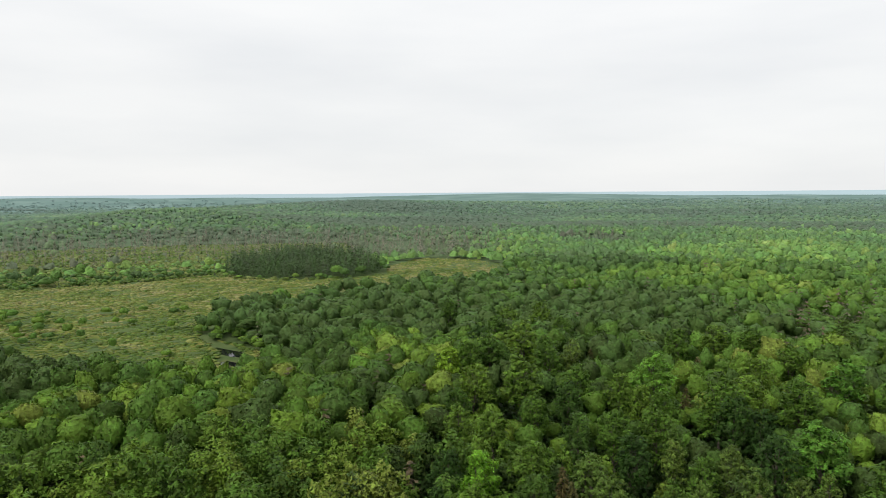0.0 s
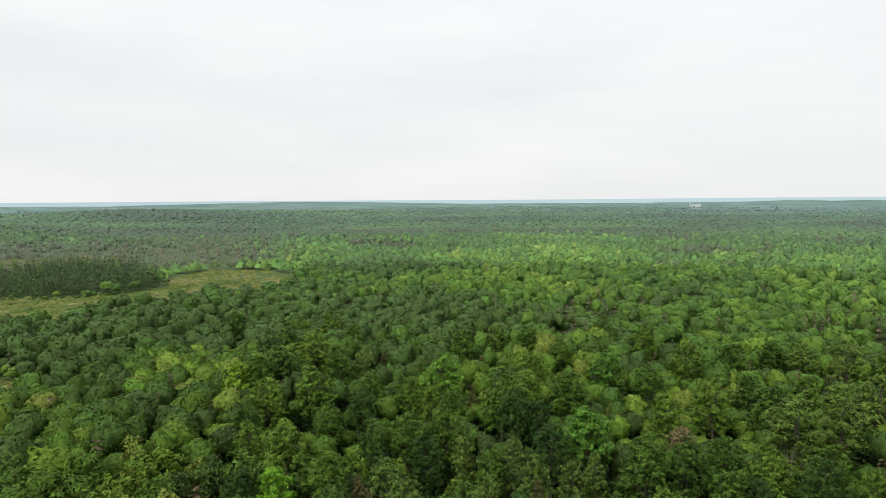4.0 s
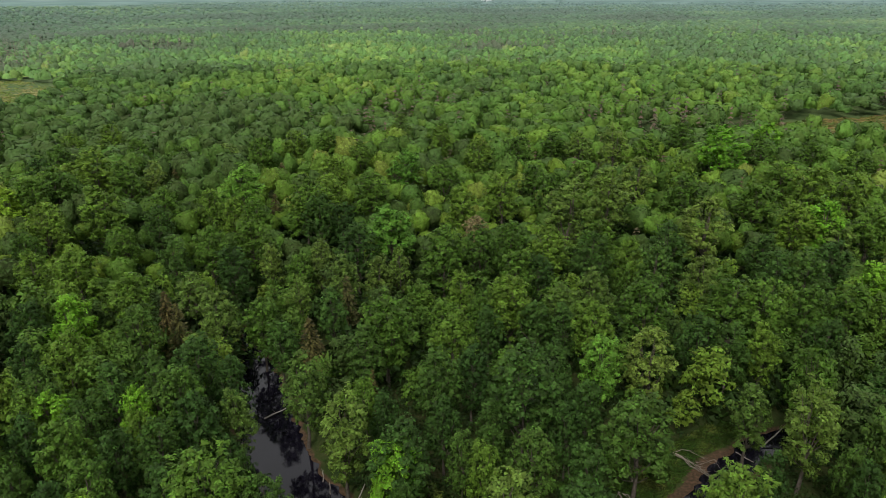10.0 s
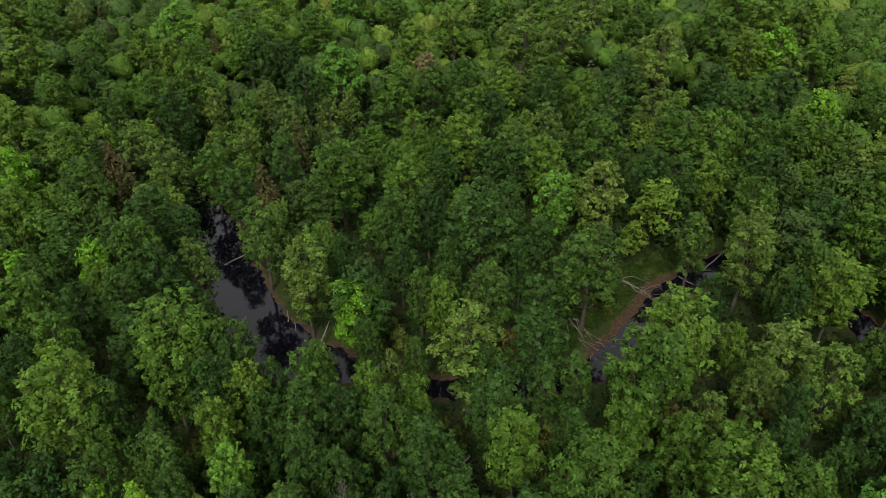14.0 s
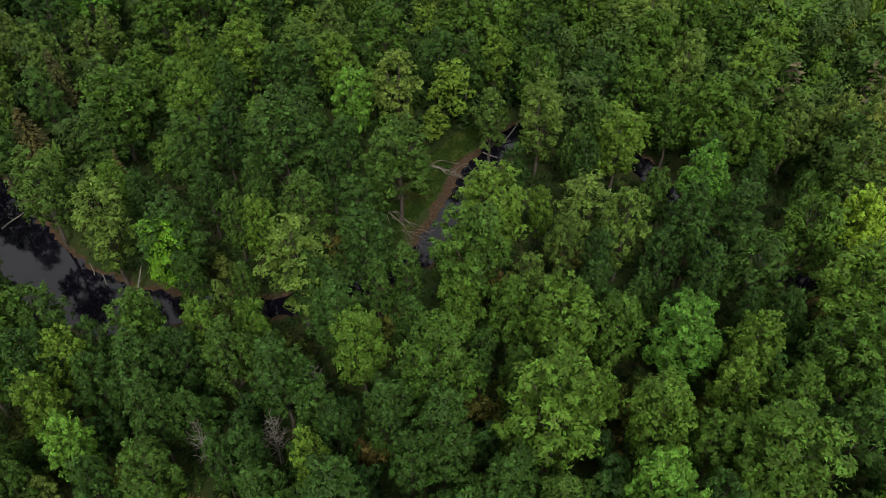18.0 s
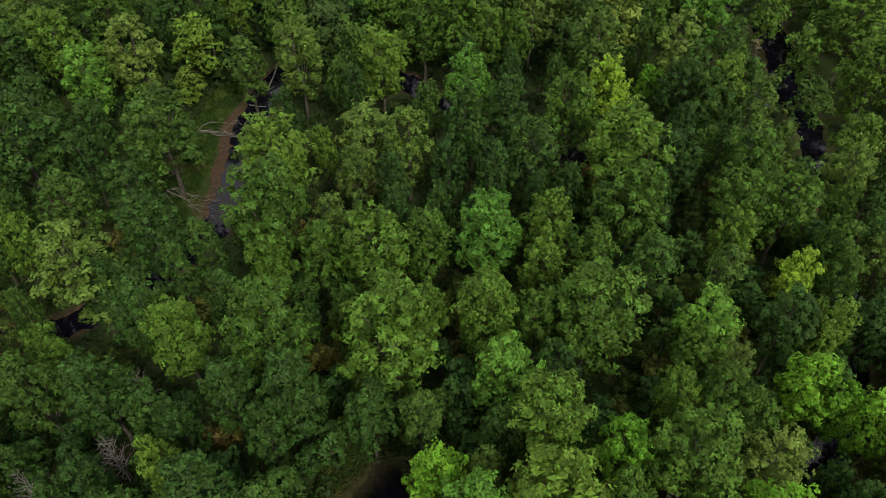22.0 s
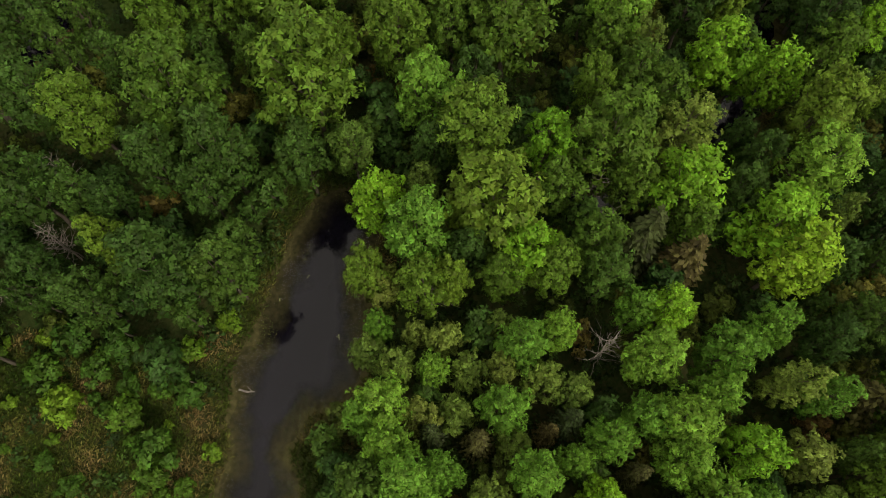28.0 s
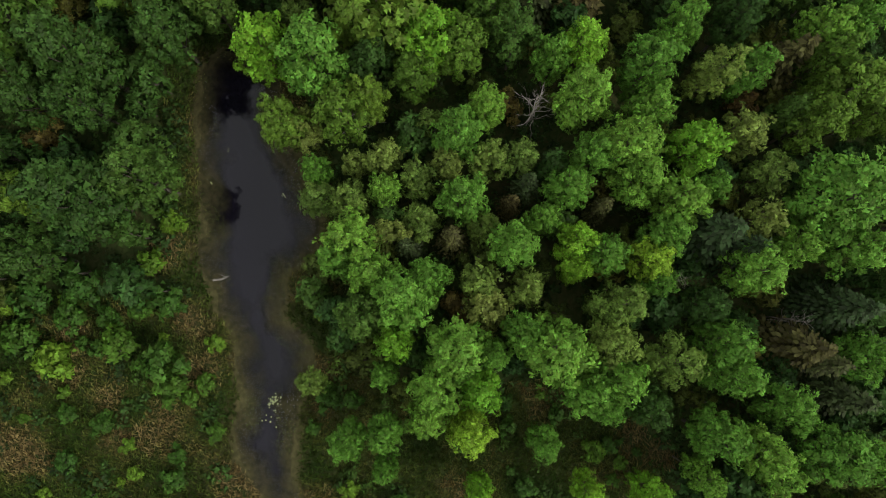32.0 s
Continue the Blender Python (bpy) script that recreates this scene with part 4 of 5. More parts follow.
BRIGHT_A = [(58.3, 17, 2.6), (47.6, 8.3, 3), (49.8, 2.8, 3), (49.2, 5.5, 2.4), (60.1, -1.2, 2.5), (33.8, 2.1, 3.3), (36, -5.5, 3.4), (34.2, -8.6, 3.2), (29.5, 14.1, 2.6), (14.7, 21.5, 2.7), (19.9, 8.7, 2.8), (23.9, -3.4, 2.2), (8.4, -8.4, 1.9), (19.1, -14.7, 2.4), (8.9, -14.5, 1.9), (-4.3, 2.8, 1.7), (-5.5, -5, 2), (-9, -5.3, 1.9), (6.5, -9.1, 1.5), (-13.3, -7.8, 1.2), (-8.5, -20.6, 1.5), (-10.2, -15.9, 1.4), (65.5, 52.3, 4.1), (74.6, 52.4, 2.2), (63.1, 134.4, 4.6), (82.7, 119.6, 4.3), (-32.6, 38.9, 2.1), (-36.9, 39.6, 1.6), (-17.4, 69.5, 4.0), (53.3, 230.4, 9), (63.6, 165.9, 6.3), (-81.6, 98.2, 4.5)]
BRIGHT_B = [(-55.9, 76.3, 2.9), (-66.7, 72.5, 3.5), (-49.6, 55.2, 2.3), (76.8, 266.4, 6.1), (-135.5, 149, 5.2)]
SPRUCE_A = [(27.8, 2.1, 2.5), (11.8, -3, 1.3), (3.3, 4.7, 1.3), (5.5, 1.4, 1.4), (12.8, -18.4, 2.6), (12.7, -21.4, 1.7), (12.1, -9.5, 1.2), (10.7, -30.3, 2.3), (3.9, -32.6, 2.1), (6, -30.2, 1.9), (-37.6, 118.2, 2.7)]
BROWN_A = [(29.1, -1.8, 2.3), (10.1, -2.4, 1), (29.4, -20.1, 2.2), (6.7, -28.6, 2.3), (-65.1, 104.2, 2.8), (-75.3, 176.2, 2.8), (-39.7, 102.3, 3.2), (-26.2, 92.7, 1.4), (-70.8, 110, 2.6), (-115.9, 196, 2.8), (-86.8, 211.3, 3.2)]
SHRUB_A = [(-9.4, 31.3, 2.1), (-12.5, 35.5, 2), (-12.6, 31.3, 1.7), (-1.6, 26, 1.4), (-1.1, 23.6, 1), (-5.7, 26.5, 1.5), (-4.9, 23.6, 1.3), (-10.6, 18.5, 1), (-14.1, 17.9, 1.1), (-11.7, 28.1, 1.3), (-13.4, 26.2, 2), (-16.6, 30.8, 2), (-15.9, 34.6, 2), (-13.4, 22, 2.2), (-8.2, 23.7, 1.8), (-8.8, 26.9, 1), (-15.8, 18.7, 0.9), (-20.4, 25.1, 1.2), (-21.7, 22.6, 0.8), (-23.8, 21, 0.8), (-24.8, 27.1, 1.2), (-20, 11.6, 1.8), (-15, 20.5, 1.7), (-7.9, -19.5, 0.8), (-7.8, -16.7, 1.2)]
RUSSET_A = [(-17, 156.7, 4.3)]
SNAG_A = [(29.9, 8.2, 2.1)]
# mostly maples given the dark kind: this stretch's shade goes into leaf colour
DARK_D = [(74.9, 46.6, 3.6), (75.7, 42.0, 3.8), (81.9, 43.0, 3.2), (-1.9, 30.5, 3.6), (-51.7, 86.3, 4.6), (1.8, 96, 3.7), (-41.9, 58.8, 3.7), (-40.4, 49.7, 2.9), (-29.8, 40.5, 2.1), (-23.5, 50.2, 2.7), (-15.3, 50.9, 3), (-22.6, 38.5, 2.2), (-88.1, 96.5, 3.5), (-69.9, 75, 3.9), (-65.4, 66.3, 3), (-53.2, 54.9, 3.2), (-16.8, 70.1, 4.5), (-9.5, 73.9, 2.4), (-34.4, 47.4, 1.7)]
DARK_E = [(-45.8, 84.8, 3.5), (-0.5, 71.4, 3.6), (-29.9, 53.2, 3.3), (-31.8, 42.7, 3.1), (-24.2, 55.7, 2.1), (-19.1, 49.2, 3.4), (-17.7, 38.1, 3), (-10.5, 49.6, 3.2), (-67, 95.2, 4.4), (-80.6, 85.1, 2.9), (-60.5, 71.2, 3.5), (-51.9, 65.2, 3.3), (-61, 58.3, 2.7), (-2.5, 84.1, 5.9), (-30.5, 60, 3.5)]
gp = np.random.default_rng(11)
STANDING = (
    ("dark", (DARK_A, DARK_B, DARK_C, DARK_D, DARK_E)),
    ("ash", (ASH_A, ASH_B,)),
    ("maple", (MAPLE_A, MAPLE_B, MAPLE_C, MAPLE_D, MAPLE_E, MAPLE_F,)),
    ("olive", (OLIVE_A,)),
    ("aspen", (ASPEN_A,)),
    ("cool", (COOL_A, COOL_B, COOL_C,)),
    ("bright", (BRIGHT_A, BRIGHT_B,)),
    ("spruce", (SPRUCE_A,)),
    ("brown", (BROWN_A,)),
    ("shrub", (SHRUB_A,)),
    ("russet", (RUSSET_A,)),
    ("snag", (SNAG_A,)),
)
for kind, lists in STANDING:
    for rows in lists:
        for x, y, R in rows:
            if kind != "shrub" or off_creeks(np.array([x]), np.array([y]))[0][0] > 0.9 * R:
                plant(kind, x, y, R * (1.12 if math.hypot(x, y) < 40 else 1.0), gp)

SNAG_B = [(76.1, 48.8, 4.2), (-2.3, 46.0, 2.2), (-6.9, 41.8, 1.9), (54.4, 22.5, 2.4), (-13.9, 42.4, 1.9), (18.0, -1.3, 2.6), (27.5, 5.6, 2.2), (11.8, 12.3, 2.2), (8.4, -17.5, 1.5), (8.8, -27.8, 1.7), (30.4, -1.6, 1.8)] + [(-6.9, 40.9, 2.4), (-13.0, 40.9, 2.0)]
for x, y, R in SNAG_B:
    plant("snag", x, y, R, gp)

# ---- the wood between them ----
def scatter(g, lo, hi, step, keep):
    """Places on a jittered grid."""
    gx, gy = np.meshgrid(np.arange(lo[0], hi[0], step), np.arange(lo[1], hi[1], step))
    x = gx.ravel() + g.uniform(-0.45, 0.45, gx.size) * step
    y = gy.ravel() + g.uniform(-0.45, 0.45, gx.size) * step
    ok = keep(x, y)
    return x[ok], y[ok]


def wooded(x, y):
    d, m = off_creeks(x, y)
    open_ground = inside(x, y, OPEN_W) | inside(x, y, OPEN_E) | inside(x, y, OPEN_BAR) | inside(x, y, GLIMPSE) | inside(x, y, GLIMPSE_W) | inside(x, y, GLIMPSE_N) | inside(x, y, MEADOW) | inside(x, y, BOG)
    hidden = (x < -46) & (y > 98) | (x > -17) & (x < 14) & (y > 55) & (y < 74) | (x > 33) & (y > 20) | (x > 14) & (y < 30)
    return (d > np.where(hidden, 0.2, 1.6) + m * np.where(hidden, 0.3, 1.0)) & ~open_ground


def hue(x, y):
    """How bright and yellow the wood is, from place to place: 0 to 1. Shade over the west is put into it."""
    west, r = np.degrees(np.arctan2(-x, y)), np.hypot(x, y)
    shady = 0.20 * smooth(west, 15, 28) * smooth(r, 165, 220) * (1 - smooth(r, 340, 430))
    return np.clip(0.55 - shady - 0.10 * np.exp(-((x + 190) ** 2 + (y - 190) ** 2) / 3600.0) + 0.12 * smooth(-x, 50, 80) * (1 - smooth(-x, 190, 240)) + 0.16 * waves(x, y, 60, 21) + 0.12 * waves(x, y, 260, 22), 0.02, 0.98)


NEAR = 92.0
gf = np.random.default_rng(12)


def near_wood(x, y):
    r = np.hypot(x, y)
    ahead = (y > -0.55 * x - 48) & (y > 0.2 * x - 58)
    ok = wooded(x, y) & (r < NEAR) & ahead
    return ok


fx, fy = scatter(gf, (-92, -60), (96, 96), 5.0, near_wood)
for x, y in zip(fx, fy):
    if any(math.hypot(x - a, y - b) < 0.85 * R + 2.0 for a, b, R, k in PLANTED if abs(x - a) < 8):
        continue
    v = gf.random()
    b = float(hue(np.array([x]), np.array([y]))[0])
    # mostly the dark kind: its leaf colour stands in for shade between crowns
    kind = "dark" if v < 0.55 else "ash" if v < 0.72 else "maple" if v < 0.72 + 0.2 * b else "spruce"
    plant(kind, x, y, {"spruce": 1.8}.get(kind, 2.4) * gf.uniform(0.75, 1.15), gf)


# saplings and alders in the gaps
ox, oy = scatter(gf, (-50, -52), (80, 84), 2.5, lambda x, y: wooded(x, y) & (np.hypot(x, y) < 84) & (y > -0.55 * x - 48) & (y > 0.2 * x - 58))
for x, y in zip(ox, oy):
    if any(math.hypot(x - a, y - b) < 0.64 * R + 0.55 for a, b, R, k in PLANTED if abs(x - a) < 8):
        continue
    near_fen = x - y > -12 and x < 45
    kind = "alder" if gf.random() < (0.6 if near_fen else 0.35) else "sapling"
    if USED[kind] < 300:
        plant(kind, x, y, gf.uniform(1.3, 2.3), gf)


# ---- the wood farther off, one tree at a time but in few meshes ----
def base_crowns(kind, count, cards, size, R, h, seed):
    out = []
    for k in range(count):
        g = np.random.default_rng(seed + k)
        if kind == "conifer":
            v, f = conifer_leaves(g, R, h, cards[0], cards[1], size)
            w = None
        else:
            c, r = clumps(g, kind, R, h)
            v, f, w, tone = leaves(g, c, r, cards, size, up=0.45, inner=0.08 if kind != "bush" else 0.0, tuft=18 if cards > 600 else 7, spread=1.9)
        out.append((v, f, w))
    return out


def base_leafy(count, bumps, fineness, R, h, seed, rough=0.04, cut=-0.4, cards=0, size=0.6, up=0.0, tall=0.42):
    """Crowns for far trees: a round mass with many swellings, clothed in leaf sprays. Verts, triangles, normals."""
    out = []
    for k in range(count):
        g = np.random.default_rng(seed + k)
        bm = bmesh.new()
        bmesh.ops.create_icosphere(bm, subdivisions=fineness, radius=1.0)
        bm.verts.ensure_lookup_table()
        d = np.array([tuple(v.co) for v in bm.verts])
        f = np.array([[v.index for v in q.verts] for q in bm.faces])
        bm.free()
        f = f[d[f].mean(1)[:, 2] > cut]
        u = (np.arange(bumps) + 0.5) / bumps
        z = 1 - 1.5 * u
        a = np.arange(bumps) * 2.39996 + g.normal(0, 0.35, bumps)
        b = np.stack([np.cos(a) * np.sqrt(1 - z * z), np.sin(a) * np.sqrt(1 - z * z), z], 1)
        push, wide = g.uniform(0.08, 0.62, bumps), g.uniform(0.24, 0.46, bumps) * (10 / bumps) ** 0.45
        near = np.exp(-((d[:, None] - b[None]) ** 2).sum(2) / (wide ** 2)[None])
        rad = 0.62 + (near * push[None]).max(1) + g.normal(0, rough, len(d))
        v = d * rad[:, None] * np.array([R, R, h * tall]) + np.array([0, 0, h * (0.99 - tall)])
        fn = np.cross(v[f[:, 1]] - v[f[:, 0]], v[f[:, 2]] - v[f[:, 0]])
        n = np.zeros_like(v)
        for c in range(3):
            np.add.at(n, f[:, c], fn)
        n /= np.linalg.norm(n, axis=1)[:, None] + 1e-9
        if cards:
            area = np.linalg.norm(fn, axis=1)
            q = g.choice(len(f), cards, p=area / area.sum())
            w = g.dirichlet((1, 1, 1), cards)[:, :, None]
            out_ = (n[f[q]] * w).sum(1)
            p = (v[f[q]] * w).sum(1) + out_ * (size * g.uniform(-0.15, 0.55, cards))[:, None]
            face = out_ * 0.75 + g.normal(size=(cards, 3)) * 0.42
            face /= np.linalg.norm(face, axis=1)[:, None]
            e1 = np.cross(face, g.normal(size=(cards, 3)))
            e1 /= np.linalg.norm(e1, axis=1)[:, None]
            e2 = np.cross(face, e1)
            s = (size * g.uniform(0.6, 1.35, cards))[:, None]
            v2 = np.stack([p - e1 * s * 0.45 - e2 * s * 0.40, p + e1 * s * 0.5 - e2 * s * 0.28, p + e2 * s * 0.62], 1).reshape(-1, 3)
            n2 = out_ * 0.60 + face * 0.55
            n2 = np.repeat(n2 / np.linalg.norm(n2, axis=1)[:, None], 3, axis=0)
            v, f, n = np.vstack([v, v2]), np.vstack([f, np.arange(3 * cards).reshape(-1, 3) + len(v)]), np.vstack([n, n2])
        out.append((v, f, n + np.array([0, 0, up])))
    return out


def many(name, bases, x, y, R, h, tint, mat, label, category, g, R0=4.0, h0=14.0, sink=0.0):
    """All the trees at these places as one mesh: each a turned, scaled base crown with its own tint."""
    vs, fs, ts, ws, n = [], [], [], [], 0
    which = g.integers(0, len(bases), len(x))
    z = land(x, y) - sink * h
    for k, (v, f, w) in enumerate(bases):
        i = np.where(which == k)[0]
        if not len(i):
            continue
        a = g.uniform(0, math.tau, len(i))
        c, s, big = np.cos(a)[:, None], np.sin(a)[:, None], (R[i] / R0)[:, None]
        px = (c * v[None, :, 0] - s * v[None, :, 1]) * big + x[i][:, None]
        py = (s * v[None, :, 0] + c * v[None, :, 1]) * big + y[i][:, None]
        pz = (h[i] / h0)[:, None] * v[None, :, 2] + z[i][:, None]
        vs.append(np.stack([px, py, pz], 2).reshape(-1, 3))
        if w is not None:
            ws.append(np.stack([c * w[None, :, 0] - s * w[None, :, 1], s * w[None, :, 0] + c * w[None, :, 1], np.repeat(w[None, :, 2], len(i), 0)], 2).reshape(-1, 3))
        fs.append((f[None] + (np.arange(len(i)) * len(v))[:, None, None] + n).reshape(-1, f.shape[1]))
        ts.append(np.repeat(tint[i], len(v), axis=0))
        n += len(i) * len(v)
    ob = new(name, mesh_of(name, np.vstack(vs), np.vstack(fs), np.vstack(ws) if ws else None, mat, np.concatenate(ts)))
    return tagged(ob, label, category, kind="stuff")


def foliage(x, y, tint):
    """Each tree's colour: greens and browns by the tint, with distance haze painted in, paler and bluer farther off."""
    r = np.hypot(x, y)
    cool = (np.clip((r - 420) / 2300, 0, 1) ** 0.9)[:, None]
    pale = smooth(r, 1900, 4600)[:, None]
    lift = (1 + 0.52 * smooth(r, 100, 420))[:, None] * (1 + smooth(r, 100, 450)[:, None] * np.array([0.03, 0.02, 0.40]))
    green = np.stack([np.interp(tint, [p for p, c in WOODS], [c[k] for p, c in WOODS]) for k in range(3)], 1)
    blue = np.stack([np.interp(tint, [p for p, c in HAZE_WOODS], [c[k] for p, c in HAZE_WOODS]) for k in range(3)], 1)
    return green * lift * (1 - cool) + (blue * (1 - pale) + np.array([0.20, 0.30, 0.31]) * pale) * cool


def in_view(x, y):
    """The stretch of country that lies before the viewpoint."""
    a = np.degrees(np.arctan2(-x, y))
    return (a > -42) & (a < 84)


gm = np.random.default_rng(13)
px_, py_, pr_ = (np.array([p[i] for p in PLANTED], float) for i in range(3))


def mid_wood(x, y):
    r = np.hypot(x, y)
    a = np.degrees(np.arctan2(-x, y))
    ok = wooded(x, y) & (r < 270) & (r > 40) & (a > -88) & (a < 88)
    x_, y_ = x[ok], y[ok]
    free = np.ones(len(x_), bool)
    for a_, b_, R_ in zip(px_, py_, pr_):
        free &= np.hypot(x_ - a_, y_ - b_) > 0.85 * R_ + 2.2
    ok[np.where(ok)[0]] = free & (np.hypot(x_, y_) > NEAR)
    return ok


mx_, my_ = scatter(gm, (-270, -20), (270, 270), 6.4, mid_wood)
ex_, ey_ = scatter(gm, (-270, -20), (270, 270), 4.4, mid_wood)
room = np.array([np.min(np.hypot(mx_ - a, my_ - b)) for a, b in zip(ex_, ey_)]) > 4.3
mx_, my_ = np.concatenate([mx_, ex_[room]]), np.concatenate([my_, ey_[room]])
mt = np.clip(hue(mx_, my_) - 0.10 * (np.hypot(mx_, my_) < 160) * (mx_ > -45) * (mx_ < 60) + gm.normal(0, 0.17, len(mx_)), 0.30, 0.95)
among = np.exp(-((np.degrees(np.arctan2(-mx_, my_)) - 8) / 34.0) ** 8) * (1 - smooth(np.hypot(mx_, my_), 190, 230))
mr_ = gm.uniform(2.7, 5.4, len(mx_)) * (1 - 0.25 * among)
mh = (gm.uniform(10.0, 17.0, len(mx_)) + 0.8 * (mr_ - 4)) * (1 - 0.22 * among)
fine = base_crowns("maple", 4, 1150, 0.48, 4.0, 14.0, 890) + base_crowns("ash", 3, 1100, 0.47, 4.0, 14.0, 895)
soft = base_leafy(12, 17, 2, 4.4, 14.0, 900, cut=-0.7, cards=700, size=0.66, tall=0.36)
con = base_crowns("conifer", 2, (9, 6), 1.0, 2.2, 14.0, 920)
belt = (gm.random(len(mx_)) < 0.05 + 0.24 * smooth(np.hypot(mx_, my_), 200, 260) * smooth(24 - np.degrees(np.arctan2(-mx_, my_)), 0, 12))
inner_, outer_ = ~belt & (np.hypot(mx_, my_) < 150), ~belt & (np.hypot(mx_, my_) >= 150)
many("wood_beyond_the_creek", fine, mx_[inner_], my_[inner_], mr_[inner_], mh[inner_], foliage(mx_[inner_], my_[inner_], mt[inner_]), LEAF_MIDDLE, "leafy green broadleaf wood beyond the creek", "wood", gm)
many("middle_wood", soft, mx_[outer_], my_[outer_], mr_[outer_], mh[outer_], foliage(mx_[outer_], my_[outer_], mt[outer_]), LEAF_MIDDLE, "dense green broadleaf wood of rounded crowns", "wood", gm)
many("middle_conifers", con, mx_[belt], my_[belt], mr_[belt] * 0.5, mh[belt] * 0.95, gm.uniform(0.02, 0.25, belt.sum()), LEAF_WOODS, "scattered brownish conifers in the broadleaf wood", "conifers", gm, R0=2.2)


def far_wood(x, y):
    r = np.hypot(x, y)
    return wooded(x, y) & (r >= 270) & (r < 1250) & in_view(x, y) & ~inside(x, y, ISLAND)


gw = np.random.default_rng(14)
qx, qy = scatter(gw, (-1250, 60), (860, 1250), 8.2, far_wood)
qr = np.hypot(qx, qy)
qa = np.degrees(np.arctan2(-qx, qy))
thin_ = (qr < 600) | (gw.random(len(qx)) < 0.62 * (1 - smooth(qr, 900, 1240)))
qx, qy, qr, qa = qx[thin_], qy[thin_], qr[thin_], qa[thin_]
swamp = smooth(qa, 36, 44) * smooth(qr, 640, 720) * (1 - smooth(qr, 1000, 1150)) + 0.7 * smooth(waves(qx, qy, 300, 33), 0.75, 1.1) * smooth(qr, 560, 640)
# lower tint in the west: the same shade put into the colour
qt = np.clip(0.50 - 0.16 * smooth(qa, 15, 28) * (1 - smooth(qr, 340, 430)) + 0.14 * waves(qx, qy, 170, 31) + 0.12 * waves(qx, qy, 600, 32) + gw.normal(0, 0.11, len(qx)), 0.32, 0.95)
belt_ = 0.42 * smooth(qr, 290, 320) * (1 - smooth(qr, 380, 440)) * (1 - smooth(qa, 12, 22)) * smooth(waves(qx, qy, 90, 35), -0.3, 0.4)
qt = np.where(gw.random(len(qx)) < np.clip(swamp, 0, 1) * 0.6, gw.uniform(0.16, 0.34, len(qx)), qt)
boggy = gw.random(len(qx)) < np.clip(swamp, 0, 1) * 0.75
dead = gw.random(len(qx)) < np.clip(swamp, 0, 1) * 0.75 + 0.03 * (qr < 600) + belt_
scrub = (gw.random(len(qx)) < 0.93) & (qa > 52) & (qr < 900) & (qr > 430)
qR = np.where(scrub | boggy, gw.uniform(1.6, 3.2, len(qx)), gw.uniform(3.0, 5.6, len(qx)) * np.where(qr > 600, 1.22, 1.0))
qh = np.where(scrub | boggy, gw.uniform(3, 7, len(qx)), gw.uniform(8.0, 18.0, len(qx)))
far_near = base_leafy(12, 11, 2, 4.5, 14.0, 930, rough=0.07, cut=-0.6, cards=230, size=1.0, tall=0.34)
far_soft = base_leafy(8, 10, 2, 4.0, 14.0, 947, rough=0.05, cut=-0.1, cards=30, size=1.3, up=0.3)
far_con = base_crowns("conifer", 3, (7, 5), 1.3, 2.2, 14.0, 940)
k, k2 = ~dead & (qr < 600), ~dead & (qr >= 600)
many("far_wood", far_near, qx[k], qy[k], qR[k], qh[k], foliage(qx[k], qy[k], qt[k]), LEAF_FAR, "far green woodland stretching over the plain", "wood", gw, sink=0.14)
many("farther_wood", far_soft, qx[k2], qy[k2], qR[k2], 1.25 * qh[k2], 1.18 * foliage(qx[k2], qy[k2], qt[k2]) * (1 - 0.5 * np.clip(swamp[k2], 0, 1))[:, None] + np.array([0.075, 0.078, 0.058]) * np.clip(swamp[k2], 0, 1)[:, None], LEAF_FAR, "far-off green woodland, haze put into its colour towards the hills", "wood", gw, sink=0.42)
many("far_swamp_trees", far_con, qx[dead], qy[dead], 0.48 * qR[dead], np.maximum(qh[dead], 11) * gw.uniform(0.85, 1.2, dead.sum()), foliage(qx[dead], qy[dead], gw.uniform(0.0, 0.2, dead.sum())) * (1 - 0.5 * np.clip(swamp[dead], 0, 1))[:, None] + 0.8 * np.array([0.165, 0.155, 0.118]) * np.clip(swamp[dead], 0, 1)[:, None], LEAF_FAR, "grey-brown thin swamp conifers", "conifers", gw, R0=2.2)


def on_island(x, y):
    return inside(x, y, ISLAND)


ix, iy = scatter(gw, (-680, 270), (-400, 480), 4.8, on_island)
many("island_conifers", base_crowns("conifer", 3, (8, 6), 1.3, 3.0, 14.0, 950), ix, iy, gw.uniform(1.9, 3.6, len(ix)), gw.uniform(8, 18, len(ix)), 0.80 * foliage(ix, iy, gw.uniform(0.16, 0.44, len(ix))),
     LEAF_FAR, "dark brown-green stand of conifers in the marsh", "conifers", gw, R0=3.0)


def distant(x, y):
    r = np.hypot(x, y)
    return (r >= 880) & (r < 4700) & in_view(x, y)


